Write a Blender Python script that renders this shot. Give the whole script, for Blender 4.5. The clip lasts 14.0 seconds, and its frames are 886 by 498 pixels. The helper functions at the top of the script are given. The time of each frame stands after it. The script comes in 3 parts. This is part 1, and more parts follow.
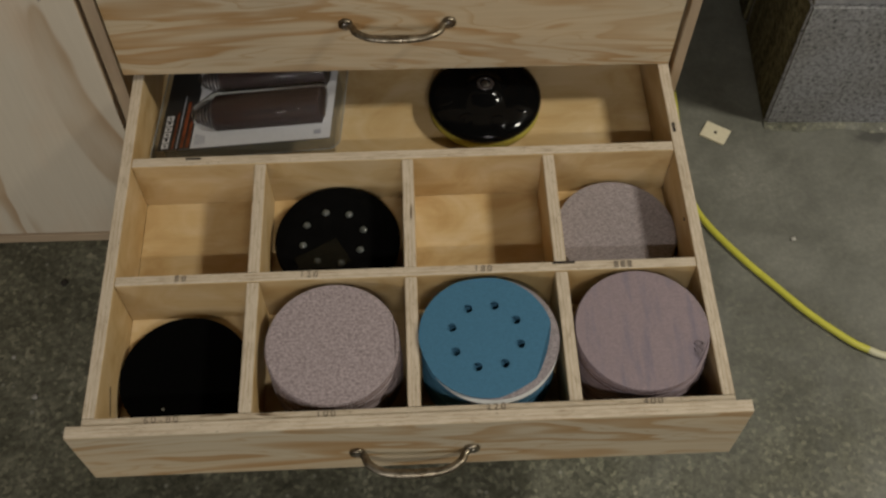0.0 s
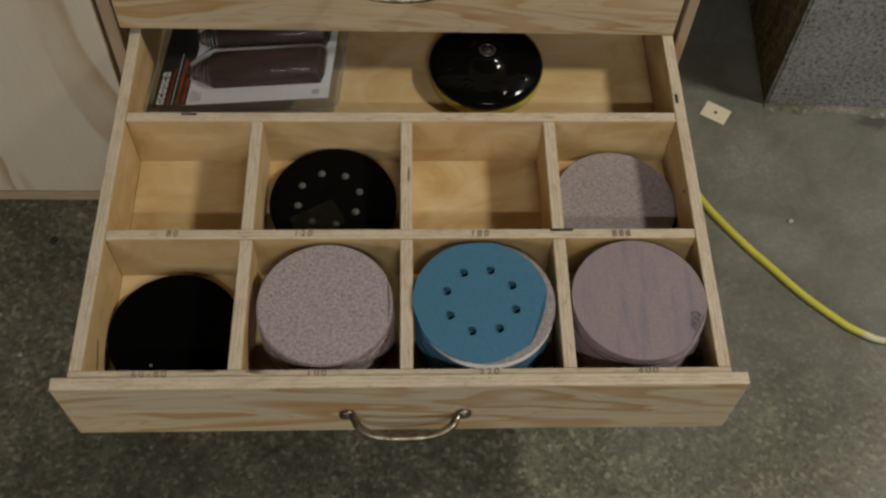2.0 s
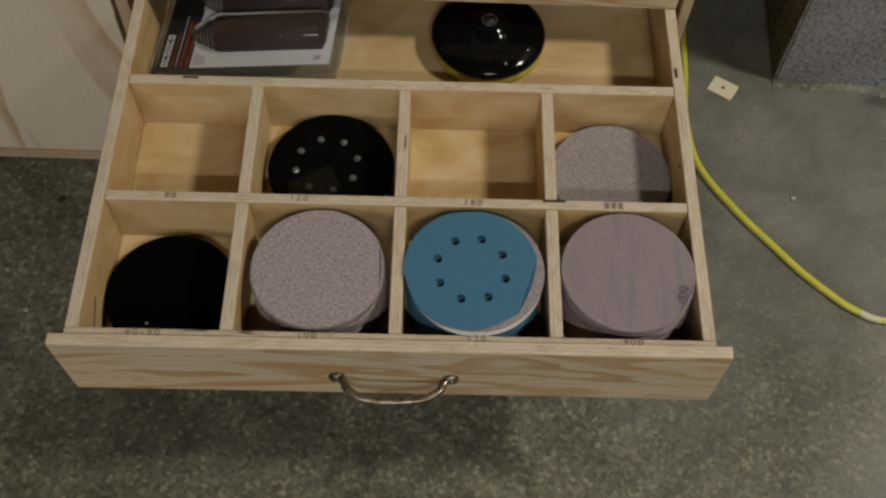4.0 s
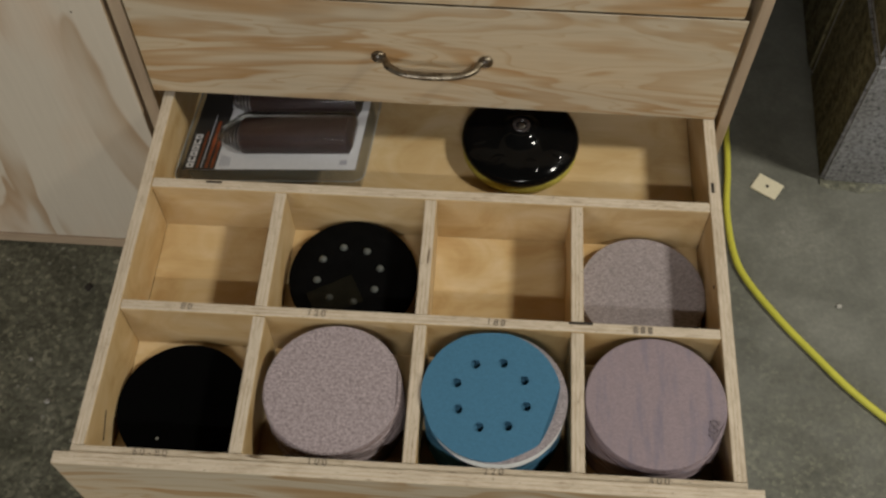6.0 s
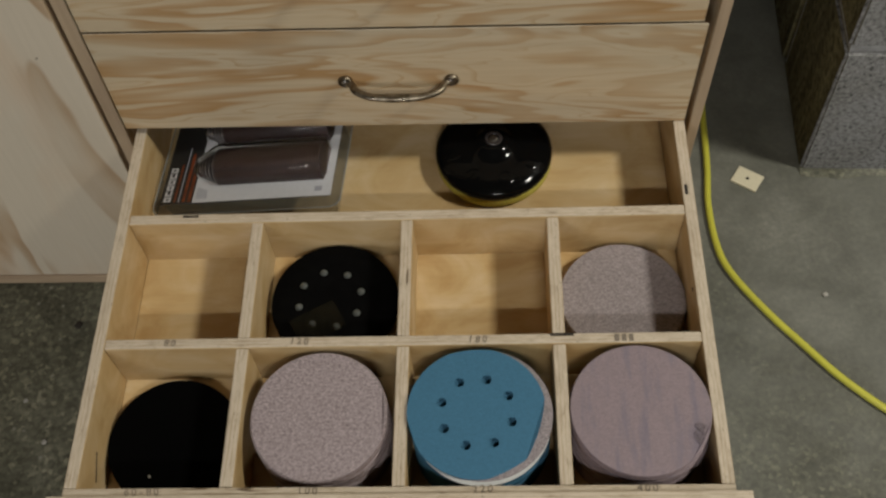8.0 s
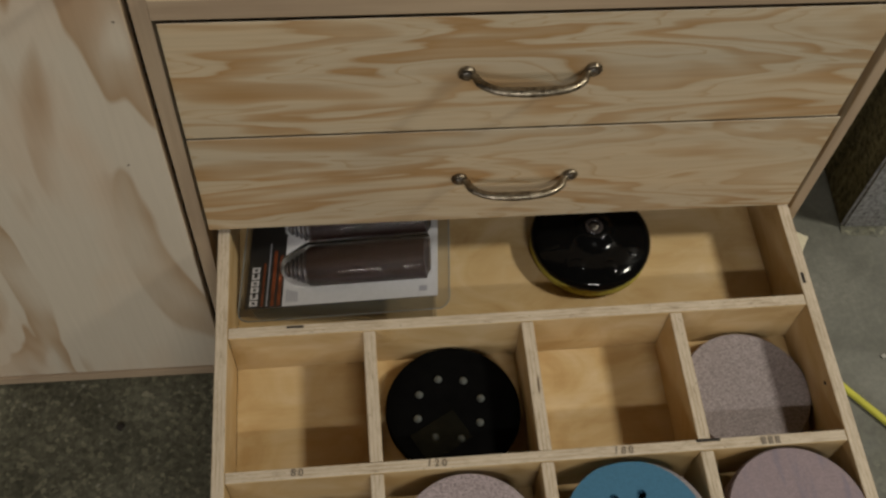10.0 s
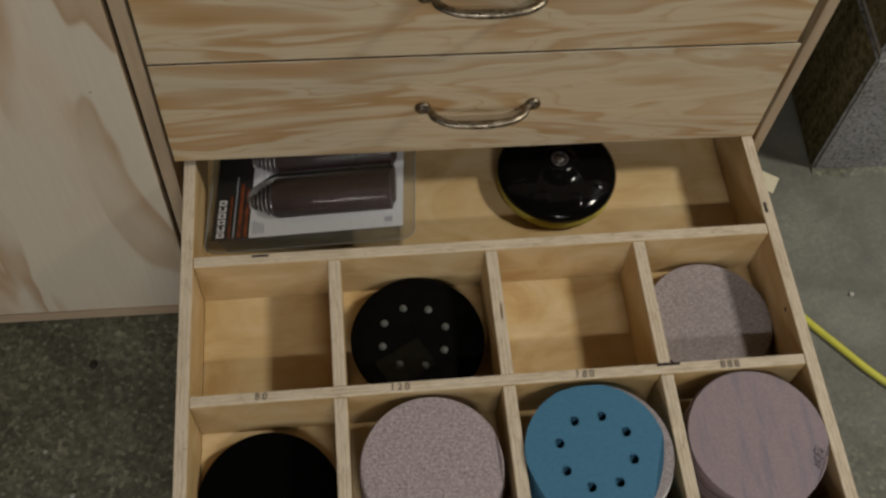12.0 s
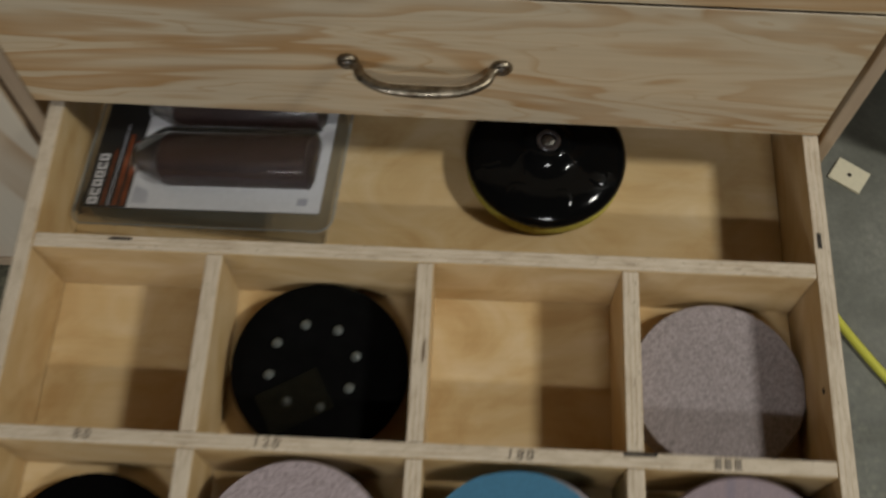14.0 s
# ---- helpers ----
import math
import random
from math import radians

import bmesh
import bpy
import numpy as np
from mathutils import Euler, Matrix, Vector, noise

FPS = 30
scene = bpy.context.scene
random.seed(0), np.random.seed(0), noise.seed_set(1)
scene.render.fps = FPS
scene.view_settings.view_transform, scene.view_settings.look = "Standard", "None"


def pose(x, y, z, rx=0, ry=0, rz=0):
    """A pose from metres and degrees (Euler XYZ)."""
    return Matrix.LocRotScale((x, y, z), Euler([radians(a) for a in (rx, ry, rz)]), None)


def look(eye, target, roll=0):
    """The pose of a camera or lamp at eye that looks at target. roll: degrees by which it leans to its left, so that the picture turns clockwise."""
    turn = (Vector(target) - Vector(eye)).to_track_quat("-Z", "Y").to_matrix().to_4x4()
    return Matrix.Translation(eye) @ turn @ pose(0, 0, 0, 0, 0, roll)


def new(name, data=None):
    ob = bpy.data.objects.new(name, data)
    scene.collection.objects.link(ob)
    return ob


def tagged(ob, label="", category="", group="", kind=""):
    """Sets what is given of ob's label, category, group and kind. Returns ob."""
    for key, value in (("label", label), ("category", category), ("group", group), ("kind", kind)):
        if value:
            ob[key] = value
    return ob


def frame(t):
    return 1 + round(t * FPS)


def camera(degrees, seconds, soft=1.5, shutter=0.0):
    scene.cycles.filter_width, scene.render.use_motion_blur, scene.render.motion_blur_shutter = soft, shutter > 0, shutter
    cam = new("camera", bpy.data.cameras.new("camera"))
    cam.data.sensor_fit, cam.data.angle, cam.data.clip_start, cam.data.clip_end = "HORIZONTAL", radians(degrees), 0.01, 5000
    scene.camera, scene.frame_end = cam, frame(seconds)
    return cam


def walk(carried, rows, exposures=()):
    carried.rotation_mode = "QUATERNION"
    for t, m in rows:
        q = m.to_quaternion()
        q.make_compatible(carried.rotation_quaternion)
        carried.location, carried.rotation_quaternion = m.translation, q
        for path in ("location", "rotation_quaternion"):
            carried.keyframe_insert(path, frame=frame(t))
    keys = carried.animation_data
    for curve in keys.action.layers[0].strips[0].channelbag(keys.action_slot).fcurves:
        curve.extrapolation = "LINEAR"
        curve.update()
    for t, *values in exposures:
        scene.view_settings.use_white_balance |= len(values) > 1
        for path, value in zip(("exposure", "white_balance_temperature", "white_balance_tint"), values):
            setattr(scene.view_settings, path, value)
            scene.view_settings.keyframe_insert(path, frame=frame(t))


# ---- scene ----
cam = camera(46.1, 14.0, soft=2.5, shutter=0.4)
PATH = [
    (0, (0.012, -0.509, 1.186), (0.053, 0.542, -0.515), -0.1),
    (0.5, (0.011, -0.501, 1.182), (0.059, 0.551, -0.518), 0.0),
    (1, (0.011, -0.5, 1.177), (0.056, 0.554, -0.522), 0.0),
    (1.5, (0.005, -0.505, 1.173), (0.056, 0.543, -0.53), 0.8),
    (2, (0.005, -0.524, 1.161), (0.066, 0.511, -0.55), 2.7),
    (2.5, (0.054, -0.544, 1.181), (0.06, 0.513, -0.517), 4.9),
    (2.7, (0.088, -0.54, 1.17), (0.014, 0.483, -0.547), 2.9),
    (4.8, (0.009, -0.521, 1.177), (0.067, 0.458, -0.567), 1.8),
    (5, (0.026, -0.502, 1.185), (0.062, 0.517, -0.536), 1.1),
    (5.5, (0.059, -0.454, 1.197), (0.029, 0.592, -0.508), 0.1),
    (6, (0.06, -0.45, 1.179), (-0.026, 0.599, -0.521), -1.2),
    (6.5, (0.078, -0.445, 1.184), (-0.056, 0.584, -0.526), -5.0),
    (7, (0.1, -0.45, 1.191), (-0.056, 0.595, -0.507), -7.1),
    (7.2, (0.107, -0.452, 1.192), (-0.059, 0.604, -0.497), -7.9),
    (9.3, (-0.083, -0.351, 1.195), (0.039, 0.664, -0.524), 3.2),
    (9.5, (-0.124, -0.335, 1.199), (0.02, 0.684, -0.516), 3.8),
    (10, (-0.154, -0.312, 1.205), (0.0, 0.722, -0.5), 4.1),
    (10.5, (-0.133, -0.316, 1.209), (0.027, 0.728, -0.489), 4.4),
    (11, (-0.122, -0.322, 1.209), (0.039, 0.718, -0.492), 4.0),
    (11.5, (-0.124, -0.332, 1.201), (0.041, 0.69, -0.51), 4.6),
    (12, (-0.129, -0.354, 1.19), (0.035, 0.634, -0.541), 4.7),
    (12.5, (-0.113, -0.388, 1.179), (0.046, 0.608, -0.548), 2.5),
    (13, (-0.068, -0.402, 1.183), (0.111, 0.592, -0.543), 0.2),
    (13.5, (-0.026, -0.319, 1.126), (-0.027, 0.607, -0.646), -1.6),
    (14, (0.032, -0.159, 0.998), (-0.02, 0.67, -0.821), -0.9),
]
walk(cam, [(t, look(eye, target, roll)) for t, eye, target, roll in PATH],
     [(0, -0.17, 6450, 10), (2.7, -0.15, 6450, 10), (5.0, -0.06, 6420, 10), (6.0, 0.10, 6250, 10), (7.2, 0.12, 6100, 9), (9.3, -0.11, 6500, 10), (10.5, -0.12, 6400, 10), (12.0, -0.13, 6250, 10), (13.5, -0.13, 6300, 10), (14.0, -0.12, 6000, 9)])


# ---- world and light ----
T = 0.315            # height of the open drawer's rim
world = bpy.data.worlds.new("world")
scene.world = world
world.use_nodes = True
world.node_tree.nodes["Background"].inputs[0].default_value = (0.9, 0.95, 1.0, 1)
world.node_tree.nodes["Background"].inputs[1].default_value = 0.005


def lamp(name, place, target, sx, sy, power, colour, turn=0):
    data = bpy.data.lights.new(name, "AREA")
    data.shape, data.size, data.size_y, data.energy, data.color = "RECTANGLE", sx, sy, power, colour
    ob = new(name, data)
    ob.matrix_world = look(place, target, turn)
    return ob


# a ceiling lamp high beside the cabinet, and a strip lamp in front of it
lamp("ceiling_lamp_side", (1.95, -0.13, 2.55), (1.95, -0.13, 0), 0.36, 0.30, 62, (1.0, 0.94, 0.80))
lamp("ceiling_lamp_front", (0.30, -2.10, 2.55), (0.30, -2.10, 0), 0.70, 0.14, 36, (1.0, 0.95, 0.86))
# added soft fill from the front left, with no known source there
lamp("front_left_fill", (-1.35, -3.75, 2.00), (-0.5, 0.2, 0.35), 1.6, 0.9, 40, (1.0, 0.96, 0.93))


# ---- materials ----
def material(name, rough=0.5, metal=0.0, spec=0.5):
    m = bpy.data.materials.new(name)
    m.use_nodes = True
    n, l = m.node_tree.nodes, m.node_tree.links
    b = n["Principled BSDF"]
    b.inputs["Roughness"].default_value = rough
    b.inputs["Metallic"].default_value = metal
    b.inputs["Specular IOR Level"].default_value = spec
    return m, n, l, b


def coords(n, l, scale=(1, 1, 1), vary=True):
    """Object coordinates in metres, scaled, shifted at random from object to object."""
    tc = n.new("ShaderNodeTexCoord")
    mp = n.new("ShaderNodeMapping")
    mp.inputs["Scale"].default_value = scale
    if vary:
        info = n.new("ShaderNodeObjectInfo")
        mul = n.new("ShaderNodeVectorMath")
        mul.operation = "MULTIPLY_ADD"
        comb = n.new("ShaderNodeCombineXYZ")
        for k in range(3):
            l.new(info.outputs["Random"], comb.inputs[k])
        mul.inputs[1].default_value = (3.1, 5.3, 7.7)
        l.new(comb.outputs[0], mul.inputs[0])
        l.new(tc.outputs["Object"], mul.inputs[2])
        l.new(mul.outputs[0], mp.inputs["Vector"])
    else:
        l.new(tc.outputs["Object"], mp.inputs["Vector"])
    return mp.outputs[0]


def tex(n, l, vec, scale, detail=3, rough=0.5, distort=0.0):
    t = n.new("ShaderNodeTexNoise")
    t.inputs["Scale"].default_value, t.inputs["Detail"].default_value = scale, detail
    t.inputs["Roughness"].default_value, t.inputs["Distortion"].default_value = rough, distort
    l.new(vec, t.inputs["Vector"])
    return t.outputs["Fac"]


def ramp(n, l, fac, stops):
    r = n.new("ShaderNodeValToRGB")
    els = r.color_ramp.elements
    while len(els) < len(stops):
        els.new(0.5)
    for e, (p, c) in zip(els, stops):
        e.position = p
        e.color = (*c, 1) if len(c) == 3 else c
    l.new(fac, r.inputs[0])
    return r.outputs[0]


def math_node(n, l, op, a, b=None):
    m = n.new("ShaderNodeMath")
    m.operation = op
    for k, v in enumerate((a, b)):
        if v is None:
            continue
        if isinstance(v, (int, float)):
            m.inputs[k].default_value = v
        else:
            l.new(v, m.inputs[k])
    return m.outputs[0]


def blend(n, l, fac, a, b, mode="MIX"):
    m = n.new("ShaderNodeMix")
    m.data_type, m.blend_type = "RGBA", mode
    for v, s in ((fac, m.inputs[0]), (a, m.inputs[6]), (b, m.inputs[7])):
        if isinstance(v, (int, float)):
            s.default_value = v
        elif isinstance(v, tuple):
            s.default_value = (*v, 1)
        else:
            l.new(v, s)
    return m.outputs[2]


def bump(n, l, b, height, strength, distance=0.001):
    k = n.new("ShaderNodeBump")
    k.inputs["Strength"].default_value, k.inputs["Distance"].default_value = strength, distance
    l.new(height, k.inputs["Height"])
    l.new(k.outputs[0], b.inputs["Normal"])


def plywood(name, pale, streak, rings=9.0, across=5.5, along=1.0, rough=0.55, sharp=0.5):
    """Rotary-cut softwood veneer, grain along local x: contour lines of a stretched noise give the cathedral figure."""
    m, n, l, b = material(name, rough, spec=0.35)
    v = coords(n, l, (along, across, across))
    field = tex(n, l, v, 1.0, 3.0, 0.45, 0.5)
    ring = math_node(n, l, "FRACT", math_node(n, l, "MULTIPLY", field, rings))
    band = ramp(n, l, ring, [(0.0, (0.25, 0.25, 0.25)), (0.10, (0.0, 0.0, 0.0)), (0.50, (0.05, 0.05, 0.05)), (0.66, (0.62, 0.62, 0.62)), (0.93, (1, 1, 1)), (1.0, (0.25, 0.25, 0.25))])
    line = math_node(n, l, "FRACT", math_node(n, l, "MULTIPLY", field, rings * 3.0))
    thin = ramp(n, l, line, [(0.0, (0, 0, 0)), (0.70, (0, 0, 0)), (0.95, (0.60, 0.60, 0.60)), (1.0, (0, 0, 0))])
    band = math_node(n, l, "MAXIMUM", band, thin)
    patch = ramp(n, l, tex(n, l, coords(n, l, (along * 1.6, across * 0.8, across * 0.8)), 1.0, 3), [(0.32, (0.45, 0.45, 0.45)), (0.55, (1, 1, 1))])
    fibre = tex(n, l, coords(n, l, (6, 320, 320)), 1.0, 3, 0.6)
    amount = math_node(n, l, "MULTIPLY", math_node(n, l, "MULTIPLY", band, patch), sharp)
    col = blend(n, l, amount, pale, streak)
    tint = ramp(n, l, tex(n, l, v, 0.5, 2), [(0.35, (0.93, 0.95, 0.98)), (0.65, (1.06, 1.0, 0.92))])
    col = blend(n, l, 1.0, col, tint, "MULTIPLY")
    fine = ramp(n, l, fibre, [(0.25, (0.84, 0.82, 0.80)), (0.7, (1.05, 1.05, 1.05))])
    col = blend(n, l, 0.7, col, fine, "MULTIPLY")
    l.new(col, b.inputs["Base Color"])
    bump(n, l, b, fibre, 0.25, 0.0006)
    return m


PINE = plywood("pine_plywood", (0.545, 0.460, 0.322), (0.390, 0.238, 0.100), rings=7.0, across=17.0, along=2.9, sharp=0.95)


def door_veneer(name):
    """Wide, wandering figure of a pale veneer sheet, grain along local x."""
    m, n, l, b = material(name, 0.55, spec=0.3)
    v = coords(n, l, (1.5, 5.2, 5.2))
    field = tex(n, l, v, 1.0, 3.0, 0.5, 0.9)
    ring = math_node(n, l, "FRACT", math_node(n, l, "MULTIPLY", field, 6.0))
    band = ramp(n, l, ring, [(0.0, (0.05, 0.05, 0.05)), (0.40, (0.0, 0.0, 0.0)), (0.58, (0.55, 0.55, 0.55)), (0.92, (1, 1, 1)), (1.0, (0.05, 0.05, 0.05))])
    patch = ramp(n, l, tex(n, l, coords(n, l, (3.0, 7.0, 7.0)), 1.0, 3), [(0.38, (0.1, 0.1, 0.1)), (0.55, (1, 1, 1))])
    col = blend(n, l, math_node(n, l, "MULTIPLY", math_node(n, l, "MULTIPLY", band, patch), 0.9), (0.603, 0.531, 0.416), (0.391, 0.264, 0.149))
    pink = ramp(n, l, tex(n, l, coords(n, l, (4.0, 9.0, 9.0)), 1.0, 3), [(0.45, (1.0, 1.0, 1.0)), (0.7, (1.0, 0.88, 0.80))])
    col = blend(n, l, 1.0, col, pink, "MULTIPLY")
    fibre = tex(n, l, coords(n, l, (10, 240, 240)), 1.0, 3, 0.6)
    col = blend(n, l, 0.35, col, ramp(n, l, fibre, [(0.25, (0.86, 0.85, 0.83)), (0.7, (1.04, 1.04, 1.04))]), "MULTIPLY")
    l.new(col, b.inputs["Base Color"])
    bump(n, l, b, fibre, 0.2, 0.0005)
    return m


PINE_DOOR = door_veneer("pine_plywood_door")


def birch(name):
    """Pale interior veneer with soft golden blotches and a faint fibre."""
    m, n, l, b = material(name, 0.5, spec=0.3)
    blotch = tex(n, l, coords(n, l, (13, 19, 19)), 1.0, 5, 0.6, 0.9)
    col = ramp(n, l, blotch, [(0.30, (0.442, 0.288, 0.12)), (0.47, (0.534, 0.38, 0.186)), (0.66, (0.603, 0.464, 0.273))])
    ring = math_node(n, l, "FRACT", math_node(n, l, "MULTIPLY", tex(n, l, coords(n, l, (2.5, 9, 9)), 1.0, 2, 0.4), 5.0))
    col = blend(n, l, math_node(n, l, "MULTIPLY", ramp(n, l, ring, [(0.3, (0, 0, 0)), (0.85, (1, 1, 1)), (1.0, (0, 0, 0))]), 0.16), col, (0.419, 0.267, 0.12))
    fibre = tex(n, l, coords(n, l, (14, 260, 260)), 1.0, 3, 0.6)
    col = blend(n, l, 0.28, col, ramp(n, l, fibre, [(0.28, (0.86, 0.84, 0.80)), (0.7, (1.04, 1.04, 1.04))]), "MULTIPLY")
    l.new(col, b.inputs["Base Color"])
    bump(n, l, b, fibre, 0.2, 0.0005)
    return m


BIRCH = birch("birch_plywood")


def ply_edge(name, pale, dark, plies=850.0):
    """Plywood edge: thin plies stacked along local y, broken up by fibres, smears and voids."""
    m, n, l, b = material(name, 0.75, spec=0.2)
    v = coords(n, l, (1, 1, 1), vary=False)
    wob = tex(n, l, coords(n, l, (22, 90, 22)), 1.0, 4, 0.6)
    sep = n.new("ShaderNodeSeparateXYZ")
    l.new(v, sep.inputs[0])
    across = math_node(n, l, "ADD", math_node(n, l, "MULTIPLY", sep.outputs[1], plies), math_node(n, l, "MULTIPLY", wob, 3.2))
    wave = math_node(n, l, "ABSOLUTE", math_node(n, l, "SINE", across))
    smear = ramp(n, l, tex(n, l, coords(n, l, (30, 60, 30)), 1.0, 3, 0.6), [(0.38, (0, 0, 0)), (0.6, (0.8, 0.8, 0.8))])
    col = blend(n, l, ramp(n, l, wave, [(0.1, (0.0, 0.0, 0.0)), (0.6, (1, 1, 1))]), dark, pale)
    col = blend(n, l, smear, col, pale)
    fib = tex(n, l, coords(n, l, (60, 700, 60)), 1.0, 4, 0.7)
    col = blend(n, l, 0.8, col, ramp(n, l, fib, [(0.3, (0.80, 0.78, 0.74)), (0.6, (1.05, 1.05, 1.04))]), "MULTIPLY")
    void = ramp(n, l, tex(n, l, coords(n, l, (28, 240, 28)), 1.0, 1), [(0.22, (0.22, 0.17, 0.12)), (0.28, (1, 1, 1))])
    col = blend(n, l, 0.9, col, void, "MULTIPLY")
    grime = ramp(n, l, tex(n, l, coords(n, l, (45, 130, 45)), 1.0, 5, 0.7, 0.6), [(0.34, (0.72, 0.69, 0.64)), (0.52, (1.0, 1.0, 1.0)), (0.68, (1.08, 1.10, 1.12))])
    col = blend(n, l, 0.6, col, grime, "MULTIPLY")
    fleck = ramp(n, l, tex(n, l, coords(n, l, (190, 420, 190)), 1.0, 2, 0.5), [(0.29, (0.28, 0.24, 0.20)), (0.35, (1, 1, 1))])
    col = blend(n, l, 0.40, col, fleck, "MULTIPLY")
    l.new(col, b.inputs["Base Color"])
    bump(n, l, b, fib, 0.5, 0.0010)
    return m


EDGE = ply_edge("plywood_edge", (0.536, 0.456, 0.353), (0.418, 0.323, 0.222))


def solid_edge(name):
    """Planed solid-wood edging of the cabinet frame: even tan with a soft fibre."""
    m, n, l, b = material(name, 0.6, spec=0.25)
    f = tex(n, l, coords(n, l, (9, 260, 160)), 1.0, 3, 0.6)
    g = tex(n, l, coords(n, l, (5, 30, 30)), 1.0, 3, 0.5)
    col = ramp(n, l, g, [(0.3, (0.365, 0.269, 0.179)), (0.7, (0.474, 0.364, 0.243))])
    col = blend(n, l, 0.5, col, ramp(n, l, f, [(0.28, (0.82, 0.80, 0.77)), (0.7, (1.05, 1.05, 1.05))]), "MULTIPLY")
    l.new(col, b.inputs["Base Color"])
    bump(n, l, b, f, 0.2, 0.0005)
    return m


FRAME_EDGE = solid_edge("solid_wood_edging")


def plain(name, colour, rough=0.5, metal=0.0, grain=0.0, size=200.0, spec=0.5):
    m, n, l, b = material(name, rough, metal, spec)
    b.inputs["Base Color"].default_value = (*colour, 1)
    if grain:
        f = tex(n, l, coords(n, l), size, 4, 0.6)
        lo, hi = tuple(c * (1 - grain) for c in colour), tuple(min(1, c * (1 + grain)) for c in colour)
        l.new(ramp(n, l, f, [(0.3, lo), (0.7, hi)]), b.inputs["Base Color"])
        bump(n, l, b, f, 0.2, 0.0005)
    return m


def concrete():
    m, n, l, b = material("concrete_floor", 0.6, spec=0.4)
    v = coords(n, l, vary=False)
    big = tex(n, l, v, 5.0, 4, 0.6)
    col = ramp(n, l, big, [(0.3, (0.0672, 0.0655, 0.0538)), (0.5, (0.102, 0.1, 0.084)), (0.72, (0.143, 0.14, 0.124))])
    worn = ramp(n, l, tex(n, l, v, 2.3, 5, 0.62, 0.8), [(0.42, (0.82, 0.83, 0.80)), (0.60, (1.35, 1.35, 1.36))])
    col = blend(n, l, 0.8, col, worn, "MULTIPLY")
    fine = tex(n, l, v, 150, 4, 0.65)
    col = blend(n, l, 0.8, col, ramp(n, l, fine, [(0.28, (0.50, 0.50, 0.47)), (0.7, (1.35, 1.35, 1.32))]), "MULTIPLY")
    mid = tex(n, l, v, 38, 3, 0.6)
    col = blend(n, l, 0.6, col, ramp(n, l, mid, [(0.3, (0.62, 0.63, 0.58)), (0.7, (1.3, 1.3, 1.28))]), "MULTIPLY")
    ag = n.new("ShaderNodeTexVoronoi")
    ag.inputs["Scale"].default_value = 190
    l.new(v, ag.inputs["Vector"])
    sepc = n.new("ShaderNodeSeparateColor")
    l.new(ag.outputs["Color"], sepc.inputs[0])
    stone = ramp(n, l, sepc.outputs[0], [(0.0, (0.56, 0.55, 0.44)), (0.5, (0.97, 0.96, 0.80)), (0.82, (1.18, 1.16, 0.98)), (0.97, (1.95, 1.90, 1.60))])
    sep = n.new("ShaderNodeSeparateXYZ")
    l.new(v, sep.inputs[0])
    slope = math_node(n, l, "ADD", math_node(n, l, "MULTIPLY", sep.outputs[0], -0.62), math_node(n, l, "MULTIPLY", sep.outputs[1], -0.55))
    worn_to = math_node(n, l, "ADD", slope, math_node(n, l, "MULTIPLY", tex(n, l, v, 3.1, 4, 0.6), 0.9))
    bare = ramp(n, l, worn_to, [(0.06, (0.10, 0.10, 0.10)), (0.42, (1.0, 1.0, 1.0))])
    col = blend(n, l, bare, blend(n, l, 0.60, col, (0.158, 0.157, 0.138)), blend(n, l, 0.78, col, stone, "MULTIPLY"))
    cloud = ramp(n, l, tex(n, l, v, 14, 4, 0.62, 0.6), [(0.36, (0.80, 0.80, 0.77)), (0.62, (1.14, 1.14, 1.13))])
    col = blend(n, l, 0.8, col, cloud, "MULTIPLY")
    # a dark oil stain on the floor at the foot of the wall
    ox = math_node(n, l, "MULTIPLY", math_node(n, l, "SUBTRACT", sep.outputs[0], 0.665), 22.0)
    oy = math_node(n, l, "MULTIPLY", math_node(n, l, "SUBTRACT", sep.outputs[1], 0.388), 48.0)
    away = math_node(n, l, "SQRT", math_node(n, l, "ADD", math_node(n, l, "MULTIPLY", ox, ox), math_node(n, l, "MULTIPLY", oy, oy)))
    away = math_node(n, l, "ADD", away, math_node(n, l, "MULTIPLY", tex(n, l, v, 60, 3), 0.8))
    oil = ramp(n, l, away, [(0.75, (0.75, 0.75, 0.75)), (1.0, (0.5, 0.5, 0.5))])
    oil_edge = ramp(n, l, math_node(n, l, "MULTIPLY", away, 0.5), [(0.42, (1, 1, 1)), (0.74, (0, 0, 0))])
    col = blend(n, l, math_node(n, l, "MULTIPLY", oil_edge, oil), col, (0.035, 0.034, 0.030))
    vo = n.new("ShaderNodeTexVoronoi")
    vo.inputs["Scale"].default_value = 42
    l.new(v, vo.inputs["Vector"])
    speck = ramp(n, l, vo.outputs["Distance"], [(0.06, (1, 1, 1)), (0.13, (0, 0, 0))])
    pick = ramp(n, l, tex(n, l, v, 17, 2), [(0.44, (0, 0, 0)), (0.58, (1, 1, 1))])
    col = blend(n, l, math_node(n, l, "MULTIPLY", math_node(n, l, "MULTIPLY", speck, pick), bare), col, (0.25, 0.245, 0.20))
    l.new(col, b.inputs["Base Color"])
    bump(n, l, b, fine, 0.25, 0.001)
    l.new(ramp(n, l, mid, [(0.3, (0.45, 0.45, 0.45)), (0.7, (0.75, 0.75, 0.75))]), b.inputs["Roughness"])
    return m


